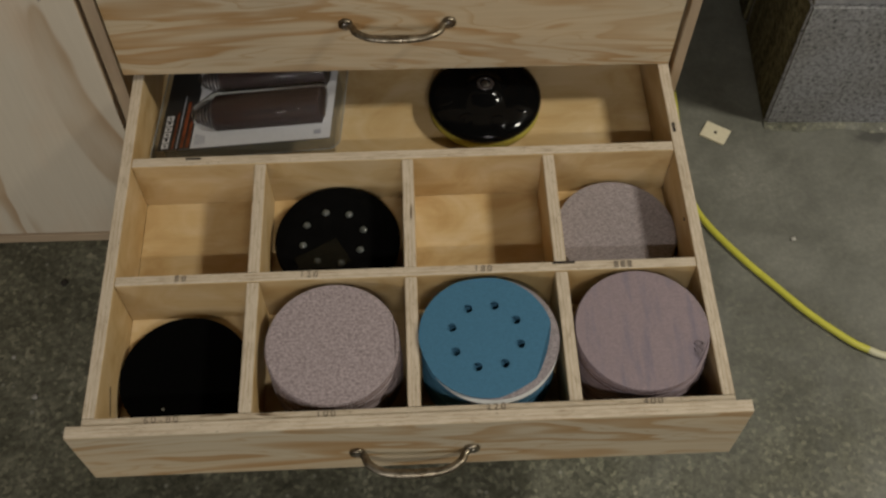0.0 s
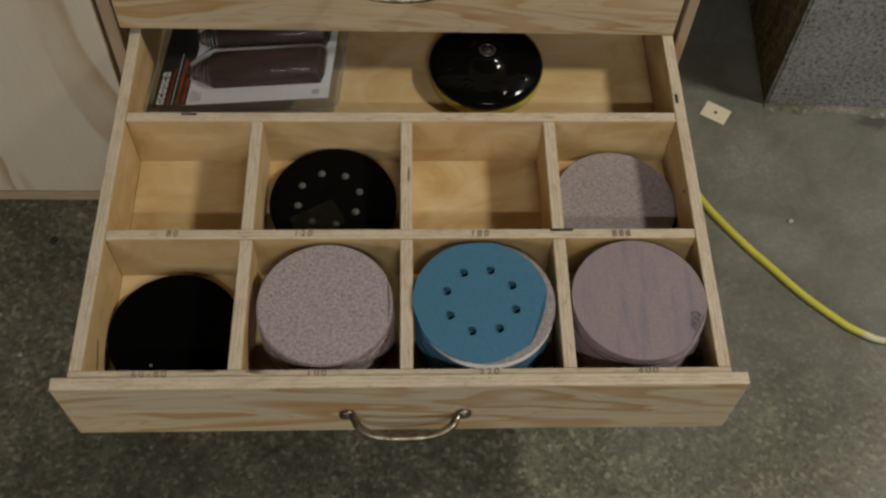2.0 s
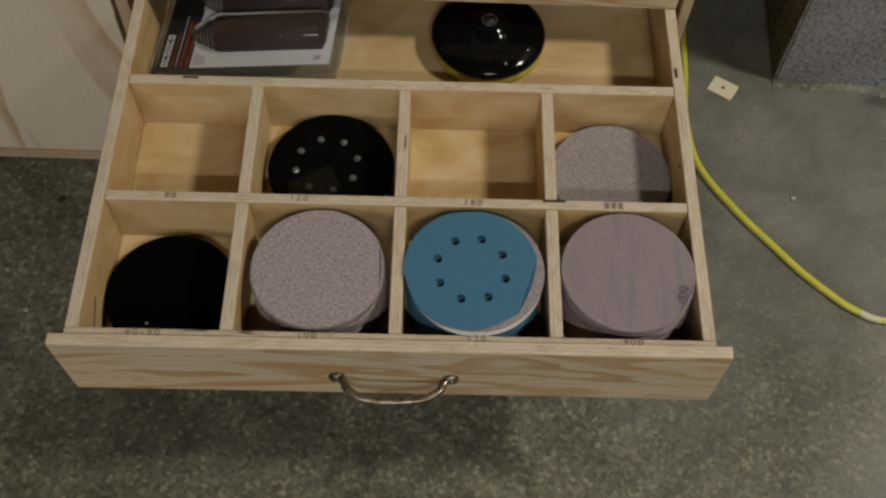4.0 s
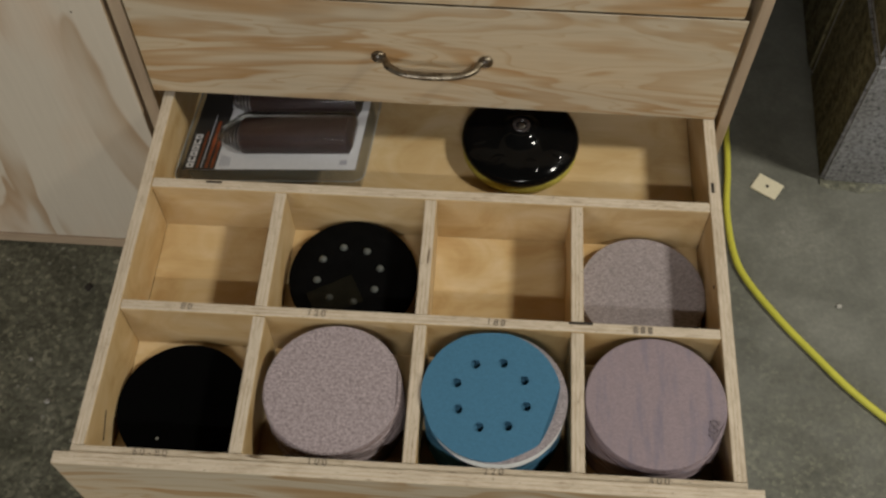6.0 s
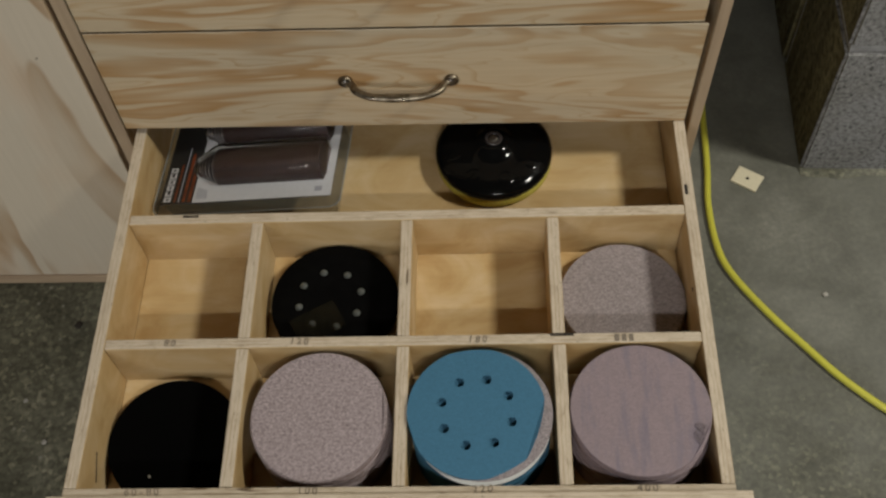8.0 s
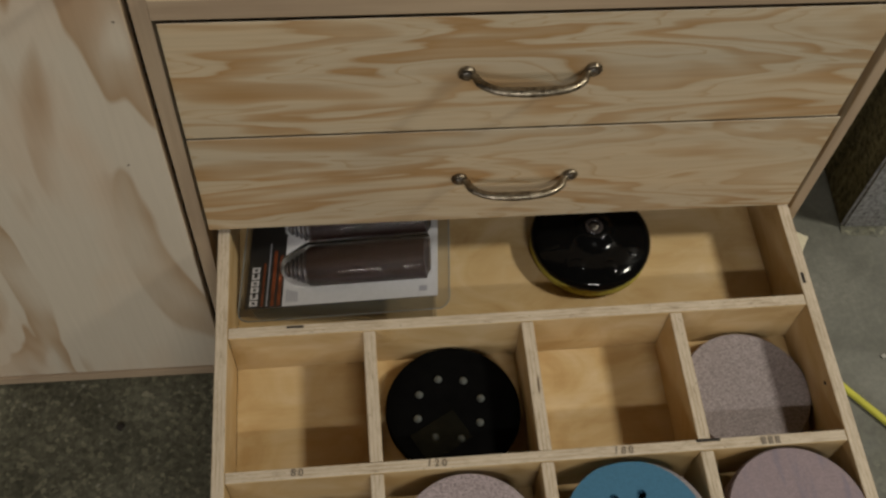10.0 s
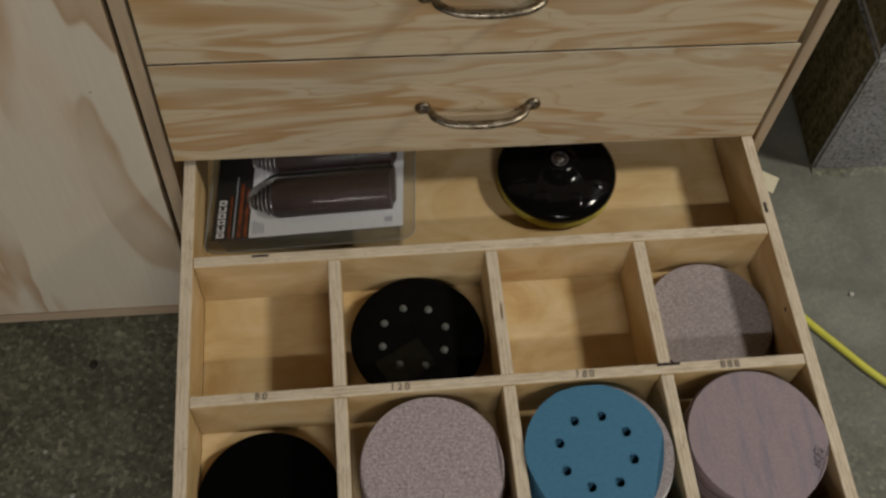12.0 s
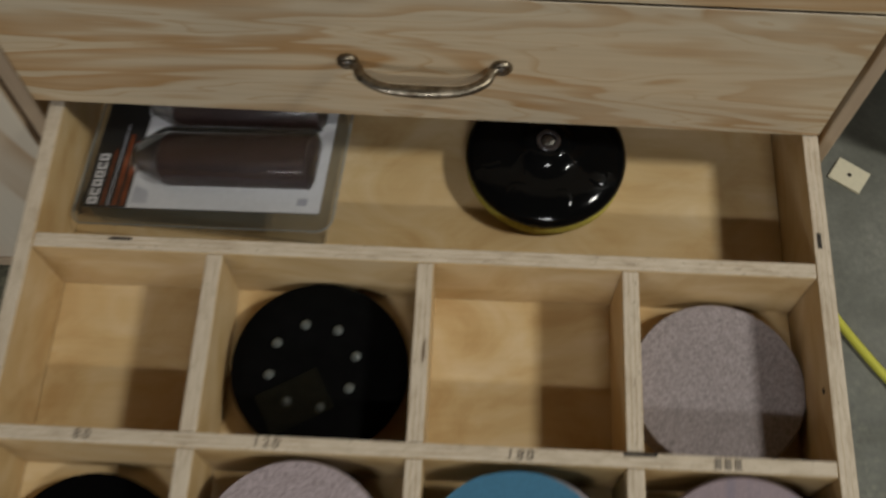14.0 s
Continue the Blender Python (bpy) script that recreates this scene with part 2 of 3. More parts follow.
def block_paint():
    m, n, l, b = material("painted_block", 0.75, spec=0.3)
    v = coords(n, l, vary=False)
    pits = tex(n, l, v, 170, 4, 0.75)
    col = ramp(n, l, pits, [(0.36, (0.056, 0.056, 0.0544)), (0.46, (0.216, 0.216, 0.218)), (0.7, (0.368, 0.368, 0.37))])
    dirt = ramp(n, l, tex(n, l, v, 9, 3), [(0.35, (0.78, 0.76, 0.70)), (0.65, (1.05, 1.05, 1.05))])
    l.new(blend(n, l, 0.8, col, dirt, "MULTIPLY"), b.inputs["Base Color"])
    bump(n, l, b, pits, 0.9, 0.004)
    return m


def block_end_shaded():
    """Block end facing left: brown streaked colour, darkened to stand in for its shade."""
    m, n, l, b = material("shaded_block_end", 0.85, spec=0.15)
    v = coords(n, l, vary=False)
    pits = tex(n, l, v, 95, 5, 0.7)
    col = ramp(n, l, pits, [(0.34, (0.0365, 0.0325, 0.0174)), (0.50, (0.126, 0.114, 0.0661)), (0.72, (0.213, 0.195, 0.118))])
    streaks = ramp(n, l, tex(n, l, coords(n, l, (26, 26, 2.2), vary=False), 1.0, 4, 0.62), [(0.36, (0.45, 0.43, 0.36)), (0.62, (1.15, 1.12, 1.0))])
    l.new(blend(n, l, 0.85, col, streaks, "MULTIPLY"), b.inputs["Base Color"])
    bump(n, l, b, pits, 0.9, 0.004)
    return m


def abrasive(name, colour, stripe=None, mottle=0.25):
    """Hook-backed paper: fine mottled nap, with faint printed stripes where the disc has them."""
    m, n, l, b = material(name, 0.85, spec=0.2)
    v = coords(n, l)
    f = tex(n, l, v, 620, 3, 0.7)
    g = tex(n, l, coords(n, l, (0.55, 1.0, 1.0)), 520, 3, 0.7)
    mix = math_node(n, l, "MULTIPLY", math_node(n, l, "ADD", f, g), 0.5)
    lo, hi = tuple(c * (1 - mottle) for c in colour), tuple(min(1, c * (1 + mottle)) for c in colour)
    col = ramp(n, l, mix, [(0.36, lo), (0.64, hi)])
    if stripe:
        s = tex(n, l, coords(n, l, (95, 15, 1)), 1.0, 4, 0.65)
        col = blend(n, l, ramp(n, l, s, [(0.50, (0, 0, 0)), (0.70, (0.6, 0.6, 0.6))]), col, stripe)
    l.new(col, b.inputs["Base Color"])
    bump(n, l, b, mix, 0.5, 0.0008)
    return m


FLOOR, BLOCK, BLOCK_SHADED = concrete(), block_paint(), block_end_shaded()
MORTAR = plain("mortar", (0.315, 0.315, 0.315), 0.8, grain=0.2, size=90)
ROOM = plain("room_paint", (0.10, 0.098, 0.09), 0.8, grain=0.08, size=30)
NICKEL, _n, _l, _b = material("brushed_nickel", 0.28, 1.0)
_l.new(ramp(_n, _l, tex(_n, _l, coords(_n, _l), 120, 4, 0.65), [(0.35, (0.11, 0.088, 0.060)), (0.6, (0.31, 0.268, 0.205))]), _b.inputs["Base Color"])
_l.new(ramp(_n, _l, tex(_n, _l, coords(_n, _l), 160, 3), [(0.3, (0.26, 0.26, 0.26)), (0.7, (0.50, 0.50, 0.50))]), _b.inputs["Roughness"])
SCREW = plain("screw_steel", (0.30, 0.28, 0.25), 0.35, 1.0)
DARK = plain("dark_slot", (0.02, 0.015, 0.01), 0.8)
INK = plain("pencil_ink", (0.18, 0.146, 0.109), 0.7, grain=0.4, size=900)
PRINT_INK = plain("faded_print", (0.15, 0.12, 0.13), 0.7, grain=0.4, size=900)
PINK = abrasive("pink_grey_abrasive", (0.292, 0.241, 0.245), None, 0.50)
PINK_STRIPED = abrasive("pink_striped_abrasive", (0.24, 0.189, 0.201), (0.143, 0.131, 0.176), 0.16)
PINK_FADED = abrasive("faded_pink_abrasive", (0.258, 0.223, 0.225), None, 0.42)
BLUE = abrasive("blue_film_abrasive", (0.0519, 0.145, 0.231), None, 0.12)
BACKING = abrasive("brown_paper_backing", (0.115, 0.070, 0.055), None, 0.15)
WHITE_PAPER = plain("white_paper", (0.465, 0.465, 0.45), 0.7, grain=0.06)
BLACK_GRIT = plain("black_grit", (0.0015, 0.0015, 0.0015), 0.9, grain=0.3, size=600, spec=0.02)
BLACK_RUBBER = plain("black_rubber", (0.0025, 0.0025, 0.0025), 0.75, grain=0.3, size=80, spec=0.03)
BLACK_GLOSS = plain("black_gloss_plastic", (0.003, 0.003, 0.003), 0.09, spec=0.16)
FOAM = plain("yellow_foam", (0.39, 0.345, 0.0525), 0.85, grain=0.25, size=500)
CORD = plain("yellow_vinyl", (0.50, 0.475, 0.055), 0.4, grain=0.06, size=60)
CORD_WORN = plain("scuffed_vinyl", (0.515, 0.491, 0.328), 0.55, grain=0.1, size=90)
PLUG = plain("red_orange_vinyl", (0.562, 0.045, 0.0112), 0.4)
CREAM = plain("cream_plastic", (0.612, 0.558, 0.406), 0.5, grain=0.04)
CARD_BLACK = plain("printed_black", (0.018, 0.017, 0.016), 0.35)
CARD_RUST = plain("printed_rust", (0.128, 0.0338, 0.012), 0.35, grain=0.5, size=90)
CARD_WHITE = plain("printed_white", (0.465, 0.465, 0.48), 0.35, grain=0.05)
CARD_GREY = plain("printed_grey", (0.27, 0.27, 0.3), 0.4)
DRUM = plain("brown_grit_sleeve", (0.0142, 0.00585, 0.0045), 0.55, grain=0.35, size=300, spec=0.2)
DRUM_END = plain("dark_rubber", (0.035, 0.028, 0.026), 0.3, grain=0.2)
PALE_PLUG = plain("pale_grey_plastic", (0.085, 0.092, 0.086), 0.10, grain=0.15, spec=0.7)
FILM, _n, _l, _b = material("smoky_film", 0.25)
_b.inputs["Base Color"].default_value = (0.014, 0.013, 0.007, 1)
_b.inputs["Alpha"].default_value = 0.24
EDGE_CLEAR = plain("clear_plastic_rim", (0.204, 0.21, 0.198), 0.15)
# clear plastic tinted dark, its colour carrying the shadow under the tilted pack
SHADED_CLEAR, _n, _l, _b = material("shade_tinted_clear_plastic", 0.2)
_b.inputs["Base Color"].default_value = (0.10, 0.10, 0.08, 1)
_b.inputs["Alpha"].default_value = 0.22
_b.inputs["Coat Weight"].default_value = 0.6
CLEAR, _n, _l, _b = material("clear_blister", 0.08)
_b.inputs["Base Color"].default_value = (0.9, 0.92, 0.9, 1)
_b.inputs["Transmission Weight"].default_value = 1.0
_b.inputs["IOR"].default_value = 1.12
_b.inputs["Coat Weight"].default_value = 0.6
_b.inputs["Coat Roughness"].default_value = 0.04


# ---- helpers for building ----
def finish(bm, name, mats):
    me = bpy.data.meshes.new(name)
    bm.to_mesh(me)
    bm.free()
    for m in mats if isinstance(mats, (list, tuple)) else [mats]:
        me.materials.append(m)
    return me


def smooth(me, angle=40):
    for p in me.polygons:
        p.use_smooth = True
    me.set_sharp_from_angle(angle=radians(angle))
    return me


def part(name, bm, mats, parent=None, label="", m=None, soft=False):
    me = finish(bm, name, mats)
    if soft:
        smooth(me)
    ob = new(name, me)
    ob.parent = parent
    if m is not None:
        ob.matrix_basis = m
    if label:
        ob["label"] = label
    return ob


def thing(name, label, category, m=None, group="", kind=""):
    ob = new(name)
    ob.empty_display_size = 0.02
    if m is not None:
        ob.matrix_basis = m
    return tagged(ob, label, category, group, kind)


def box(bm, x0, x1, y0, y1, z0, z1, mat=0):
    vs = [bm.verts.new((x, y, z)) for x in (x0, x1) for y in (y0, y1) for z in (z0, z1)]
    for q in ((0, 1, 3, 2), (4, 6, 7, 5), (0, 4, 5, 1), (2, 3, 7, 6), (0, 2, 6, 4), (1, 5, 7, 3)):
        bm.faces.new([vs[i] for i in q]).material_index = mat
    return vs


def slab(length, thick, height, bevel=0.0012):
    """A board: length along x, thickness along y, height along z; faces use slot 0, plywood edges slot 1."""
    bm = bmesh.new()
    box(bm, -length / 2, length / 2, -thick / 2, thick / 2, -height / 2, height / 2)
    bmesh.ops.bevel(bm, geom=bm.edges[:], offset=bevel, segments=2, affect="EDGES", profile=0.6)
    bm.normal_update()
    for f in bm.faces:
        f.material_index = 0 if abs(f.normal.y) > 0.75 else 1
    return bm


def board(name, x0, x1, y0, y1, z0, z1, parent, mats, label="", bevel=0.0012):
    """A board in its parent's space; its thin horizontal side becomes the thickness."""
    dx, dy, dz = x1 - x0, y1 - y0, z1 - z0
    c = ((x0 + x1) / 2, (y0 + y1) / 2, (z0 + z1) / 2)
    if dz < dx and dz < dy:
        return part(name, slab(dx, dz, dy, bevel), mats, parent, label, pose(*c, -90))
    if dx < dy:
        if dz > dy:
            return part(name, slab(dz, dx, dy, bevel), mats, parent, label, pose(*c) @ Matrix(((0, 1, 0, 0), (0, 0, 1, 0), (1, 0, 0, 0), (0, 0, 0, 1))))
        return part(name, slab(dy, dx, dz, bevel), mats, parent, label, pose(*c, 0, 0, 90))
    if dz > dx:
        return part(name, slab(dz, dy, dx, bevel), mats, parent, label, pose(*c, 0, -90, 0))
    return part(name, slab(dx, dy, dz, bevel), mats, parent, label, pose(*c))


def lathe(profile, steps=64, mats=None):
    """A turned solid from (radius, height) pairs; mats gives the slot of each band."""
    bm = bmesh.new()
    rings = []
    for r, z in profile:
        if r < 1e-6:
            rings.append([bm.verts.new((0, 0, z))])
        else:
            rings.append([bm.verts.new((r * math.cos(2 * math.pi * k / steps), r * math.sin(2 * math.pi * k / steps), z)) for k in range(steps)])
    for i, (a, b) in enumerate(zip(rings, rings[1:])):
        for k in range(steps):
            j = (k + 1) % steps
            if len(a) == 1 and len(b) == 1:
                continue
            vs = [a[0], b[j], b[k]] if len(a) == 1 else [a[k], a[j], b[0]] if len(b) == 1 else [a[k], a[j], b[j], b[k]]
            bm.faces.new(vs).material_index = mats[i] if mats else 0
    bmesh.ops.recalc_face_normals(bm, faces=bm.faces[:])
    return bm


def tube(points, radius, sides=12, squash=1.0):
    """A round bar along points; radius may be one number or one for each point."""
    bm = bmesh.new()
    pts = [Vector(p) for p in points]
    radii = radius if isinstance(radius, (list, tuple)) else [radius] * len(pts)
    rings = []
    for i, p in enumerate(pts):
        d = (pts[min(i + 1, len(pts) - 1)] - pts[max(i - 1, 0)]).normalized()
        a = d.cross(Vector((0, 0, 1)))
        a = (a if a.length > 1e-3 else d.cross(Vector((0, 1, 0)))).normalized()
        b = a.cross(d)
        rings.append([bm.verts.new(p + radii[i] * (math.cos(2 * math.pi * k / sides) * a + squash * math.sin(2 * math.pi * k / sides) * b)) for k in range(sides)])
    for a, b in zip(rings, rings[1:]):
        for k in range(sides):
            bm.faces.new((a[k], a[(k + 1) % sides], b[(k + 1) % sides], b[k]))
    bm.faces.new(rings[0])
    bm.faces.new(rings[-1][::-1])
    bmesh.ops.recalc_face_normals(bm, faces=bm.faces[:])
    return bm


def spline(points, n=8):
    """Points along a smooth curve through the given ones."""
    p = [Vector(q) for q in points]
    p = [2 * p[0] - p[1]] + p + [2 * p[-1] - p[-2]]
    out = []
    for a, b, c, d in zip(p, p[1:], p[2:], p[3:]):
        for k in range(n):
            t = k / n
            out.append(0.5 * (2 * b + (c - a) * t + (2 * a - 5 * b + 4 * c - d) * t * t + (3 * b - a - 3 * c + d) * t ** 3))
    return out + [p[-2]]


def writing(name, text, height, m, parent, mat=None, squeeze=1.0):
    cu = bpy.data.curves.new(name, "FONT")
    cu.body, cu.size, cu.align_x, cu.align_y, cu.extrude = text, height, "CENTER", "CENTER", 0.0001
    tmp = bpy.data.objects.new(name, cu)
    scene.collection.objects.link(tmp)
    me = bpy.data.meshes.new_from_object(tmp.evaluated_get(bpy.context.evaluated_depsgraph_get()))
    bpy.data.objects.remove(tmp)
    me.materials.clear()
    me.materials.append(mat or INK)
    ob = new(name, me)
    ob.parent, ob.matrix_basis = parent, m @ Matrix.Diagonal((squeeze, 1, 1, 1))
    return ob


# ---- the room ----
def room_box(name, x0, x1, y0, y1, z0, z1, mat, label, category):
    bm = bmesh.new()
    box(bm, x0, x1, y0, y1, z0, z1)
    return tagged(part(name, bm, mat), label, category, kind="structure")


room_box("floor", -3.2, 4.2, -4.2, 2.0, -0.12, 0.0, FLOOR, "stained grey concrete workshop floor with pale specks", "floor")
room_box("ceiling", -3.2, 4.2, -4.2, 2.0, 2.7, 2.82, ROOM, "plain painted workshop ceiling", "ceiling")
room_box("wall_west", -3.3, -3.2, -4.2, 2.0, 0, 2.7, ROOM, "plain painted workshop wall", "wall")
room_box("wall_east", 4.2, 4.3, -4.2, 2.0, 0, 2.7, ROOM, "plain painted workshop wall", "wall")
room_box("wall_south", -3.2, 4.2, -4.3, -4.2, 0, 2.7, ROOM, "plain painted workshop wall", "wall")
room_box("wall_north", -3.2, 4.2, 2.0, 2.1, 0, 2.7, ROOM, "plain painted workshop wall", "wall")


def block_pier():
    """A projecting wall of painted concrete blocks with mortar joints."""
    pier = thing("block_wall", "rough painted grey concrete block wall with mortar joints", "wall", pose(0.512, 0.418, 0, 0, 0, -3.0), kind="structure")
    bm = bmesh.new()
    box(bm, 0.004, 2.6, 0.004, 1.5, 0, 2.7)
    part("mortar", bm, MORTAR, pier)
    rng = random.Random(4)
    z, course = 0.0, 0
    while z < 2.6:
        h = 0.235 if course == 0 else 0.19
        x = 0.0
        cut = 0.39 if course % 2 == 0 else 0.195
        while x < 2.55:
            x1 = min(x + cut, 2.6)
            bm = bmesh.new()
            lift = rng.uniform(0, 0.0015)
            box(bm, x, x1, -lift, 0.19, z, z + h)
            bmesh.ops.bevel(bm, geom=bm.edges[:], offset=0.004, segments=3, affect="EDGES")
            for v in bm.verts:
                v.co += 0.003 * Vector((noise.noise(v.co * 40), noise.noise(v.co * 40 + Vector((9, 0, 0))), 0))
            bm.normal_update()
            for f in bm.faces:
                f.material_index = 1 if x == 0.0 and f.normal.x < -0.9 else 0
            part("block", bm, [BLOCK, BLOCK_SHADED], pier)
            x, cut = x1 + 0.01, 0.39
        y = 0.20
        while y < 1.4:
            y1 = min(y + 0.39, 1.5)
            bm = bmesh.new()
            box(bm, -rng.uniform(0, 0.0015), 0.19, y, y1, z, z + h)
            bmesh.ops.bevel(bm, geom=bm.edges[:], offset=0.004, segments=2, affect="EDGES")
            part("block", bm, BLOCK_SHADED, pier)
            y = y1 + 0.01
        z, course = z + h + 0.01, course + 1


block_pier()


def mortar_crust():
    """A ragged, low ridge of spilt mortar along the foot of the block wall."""
    rng = random.Random(21)
    bm = bmesh.new()
    rows = []
    steps = 140
    for k in range(steps + 1):
        x = 2.4 * k / steps
        reach = 0.010 + 0.012 * noise.noise(Vector((x * 14, 3.1, 0))) + 0.006 * rng.random()
        tall = 0.0035 + 0.004 * noise.noise(Vector((x * 22, 8.7, 0))) + 0.002 * rng.random()
        reach, tall = max(0.003, reach), max(0.001, tall)
        rows.append([bm.verts.new(p) for p in ((x, 0.002, tall), (x, -reach * 0.35, tall * 0.75), (x, -reach * 0.75, tall * 0.3), (x, -reach, 0.0003))])
    for a, b in zip(rows, rows[1:]):
        for q in range(3):
            bm.faces.new((a[q], a[q + 1], b[q + 1], b[q]))
    bmesh.ops.recalc_face_normals(bm, faces=bm.faces[:])
    return tagged(part("mortar_crust", bm, FLOOR, m=pose(0.512, 0.418, 0, 0, 0, -3.0), soft=True), "ragged ridge of grey mortar along the wall's foot", "trim", kind="structure")


mortar_crust()


# ---- pulls ----
def make_pull():
    """A bow pull in the x-z plane's front (towards -y): two round feet with screws and an arched bar."""
    half = [(-0.0500, -0.0025, 0.0), (-0.0462, -0.0070, 0.0), (-0.0425, -0.0138, 0.0002), (-0.0300, -0.0212, 0.0003), (-0.0120, -0.0238, 0.0003)]
    bar = half + [(-x, y, z) for x, y, z in reversed(half)]
    pts = spline(bar, 6)
    last = len(pts) - 1
    rad = [0.0031 + 0.0013 * math.sin(math.pi * k / last) + 0.0004 * math.sin(math.pi * k / last) ** 2 * math.cos(6 * math.pi * (k / last - 0.5)) for k in range(last + 1)]
    bm = tube(pts, rad, 14, 0.8)
    me = smooth(finish(bm, "handle", NICKEL))
    return me


PULL_BAR = make_pull()
_bm = lathe([(0, 0), (0.0074, 0), (0.0077, 0.0010), (0.0074, 0.0030), (0.0064, 0.0040), (0.0050, 0.0041), (0.0046, 0.0034), (0, 0.0034)], 32)
FOOT = smooth(finish(_bm, "foot", NICKEL))
_bm = lathe([(0, 0.0033), (0.0040, 0.0033), (0.0038, 0.0044), (0.0026, 0.0052), (0.0008, 0.0054), (0.0006, 0.0042), (0, 0.0042)], 24)
SCREW_HEAD = smooth(finish(_bm, "screw", SCREW))


def pull(parent, m):
    """A pull fastened to a drawer front or door, facing local -y."""
    bar = new("handle", PULL_BAR)
    bar.parent, bar.matrix_basis = parent, m
    bar["label"] = "tarnished nickel bow pull"
    for x in (-0.0535, 0.0535):
        for n, me in (("foot", FOOT), ("screw", SCREW_HEAD)):
            o = new(n, me)
            o.parent, o.matrix_basis = bar, pose(x, 0, 0, 90)
    return bar


# ---- the cabinet: its frame leans a little, as built ----
LEAN_Y = 0.85
cab_m = pose(0, 0.262, T, 0, LEAN_Y, 0)
FT = 0.014           # thickness of fronts


def cabinet():
    cab = thing("cabinet", "unfinished pine plywood shop cabinet standing on the floor", "cabinet", cab_m)
    top = 0.75
    board("side_panel", 0.2985, 0.3095, 0, 0.60, -T + 0.004, top, cab, [PINE, FRAME_EDGE])
    board("divider_panel", -0.3225, -0.3085, 0, 0.60, -T + 0.004, top, cab, [PINE, FRAME_EDGE])
    board("side_panel", -1.02, -1.006, 0, 0.60, -T + 0.004, top, cab, [PINE, FRAME_EDGE])
    board("back_panel", -1.005, 0.296, 0.588, 0.60, -T + 0.01, top, cab, [PINE, FRAME_EDGE])
    board("bottom_panel", -1.005, -0.3235, 0.016, 0.587, -T + 0.012, -T + 0.026, cab, [PINE, FRAME_EDGE])
    board("bottom_panel", -0.308, 0.296, 0.016, 0.587, -T + 0.06, -T + 0.074, cab, [PINE, FRAME_EDGE])
    board("shelf", -0.308, 0.296, -0.0045, 0.587, 0.2992, 0.3205, cab, [PINE, FRAME_EDGE])
    board("top_panel", -1.02, 0.3095, 0, 0.60, top + 0.001, top + 0.019, cab, [PINE, FRAME_EDGE])
    board("base_strip", -1.005, -0.3235, -0.006, 0.015, -T - 0.006, -T + 0.011, cab, [FRAME_EDGE, FRAME_EDGE])
    door = board("door", -1.003, -0.3265, -0.004, 0.0105, -T + 0.0125, top - 0.003, cab, [PINE_DOOR, FRAME_EDGE], "pale plywood cabinet door, closed")
    hand = pull(door, Matrix())
    hand.matrix_basis = door.matrix_basis.inverted() @ pose(-0.352, -0.0042, 0.392, 0, 90, 0)
    for x, z in ((-0.3355, 0.299), (-0.360, 0.119)):
        part("nail_hole", lathe([(0.0012, 0.0), (0.0010, 0.0002), (0, 0.0002)], 12), INK, door, m=door.matrix_basis.inverted() @ pose(x, -0.0042, z, 90))
    return cab


cabinet()


def relieve(ob, axis, depth):
    """Cuts the rear of a front's upper edge or right end away, as a back bevel."""
    for v in ob.data.vertices:
        if v.co.y > 0 and axis == "z" and v.co.z > 0:
            v.co.z -= depth
        if v.co.y > 0 and axis == "x" and v.co.x > 0:
            v.co.x -= depth


def closed_drawer(z0, z1, handle_x, handle_z, label, right=0.2910):
    d = thing("drawer", label, "drawer", cab_m, group="drawers of the cabinet")
    front = board("front_panel", -0.3045, right, -0.004, -0.004 + FT, z0, z1, d, [PINE, EDGE], bevel=0.0007)
    relieve(front, "z", 0.016)
    relieve(front, "x", 0.010)
    for x0 in (-0.296, 0.276):
        board("side", x0, x0 + 0.012, FT - 0.003, 0.44, z0 + 0.012, z1 - 0.012, d, [BIRCH, EDGE])
    board("back", -0.2835, 0.2755, 0.428, 0.44, z0 + 0.012, z1 - 0.012, d, [BIRCH, EDGE])
    board("bottom", -0.2835, 0.2755, FT - 0.003, 0.4275, z0 + 0.020, z0 + 0.027, d, [BIRCH, EDGE])
    pull(d, pose(handle_x, -0.0042, handle_z))
    return d


closed_drawer(0.006, 0.1508, -0.0062, 0.0785, "closed plywood drawer with a nickel pull")
closed_drawer(0.1535, 0.2952, -0.0098, 0.2300, "taller closed plywood drawer under the shelf", 0.2860)


# ---- the open drawer ----
XL, XR, WALL = -0.2855, 0.2795, 0.0118
YF, YM, YB, YE = -0.136, 0.0, 0.1415, 0.405
DEEP = 0.070


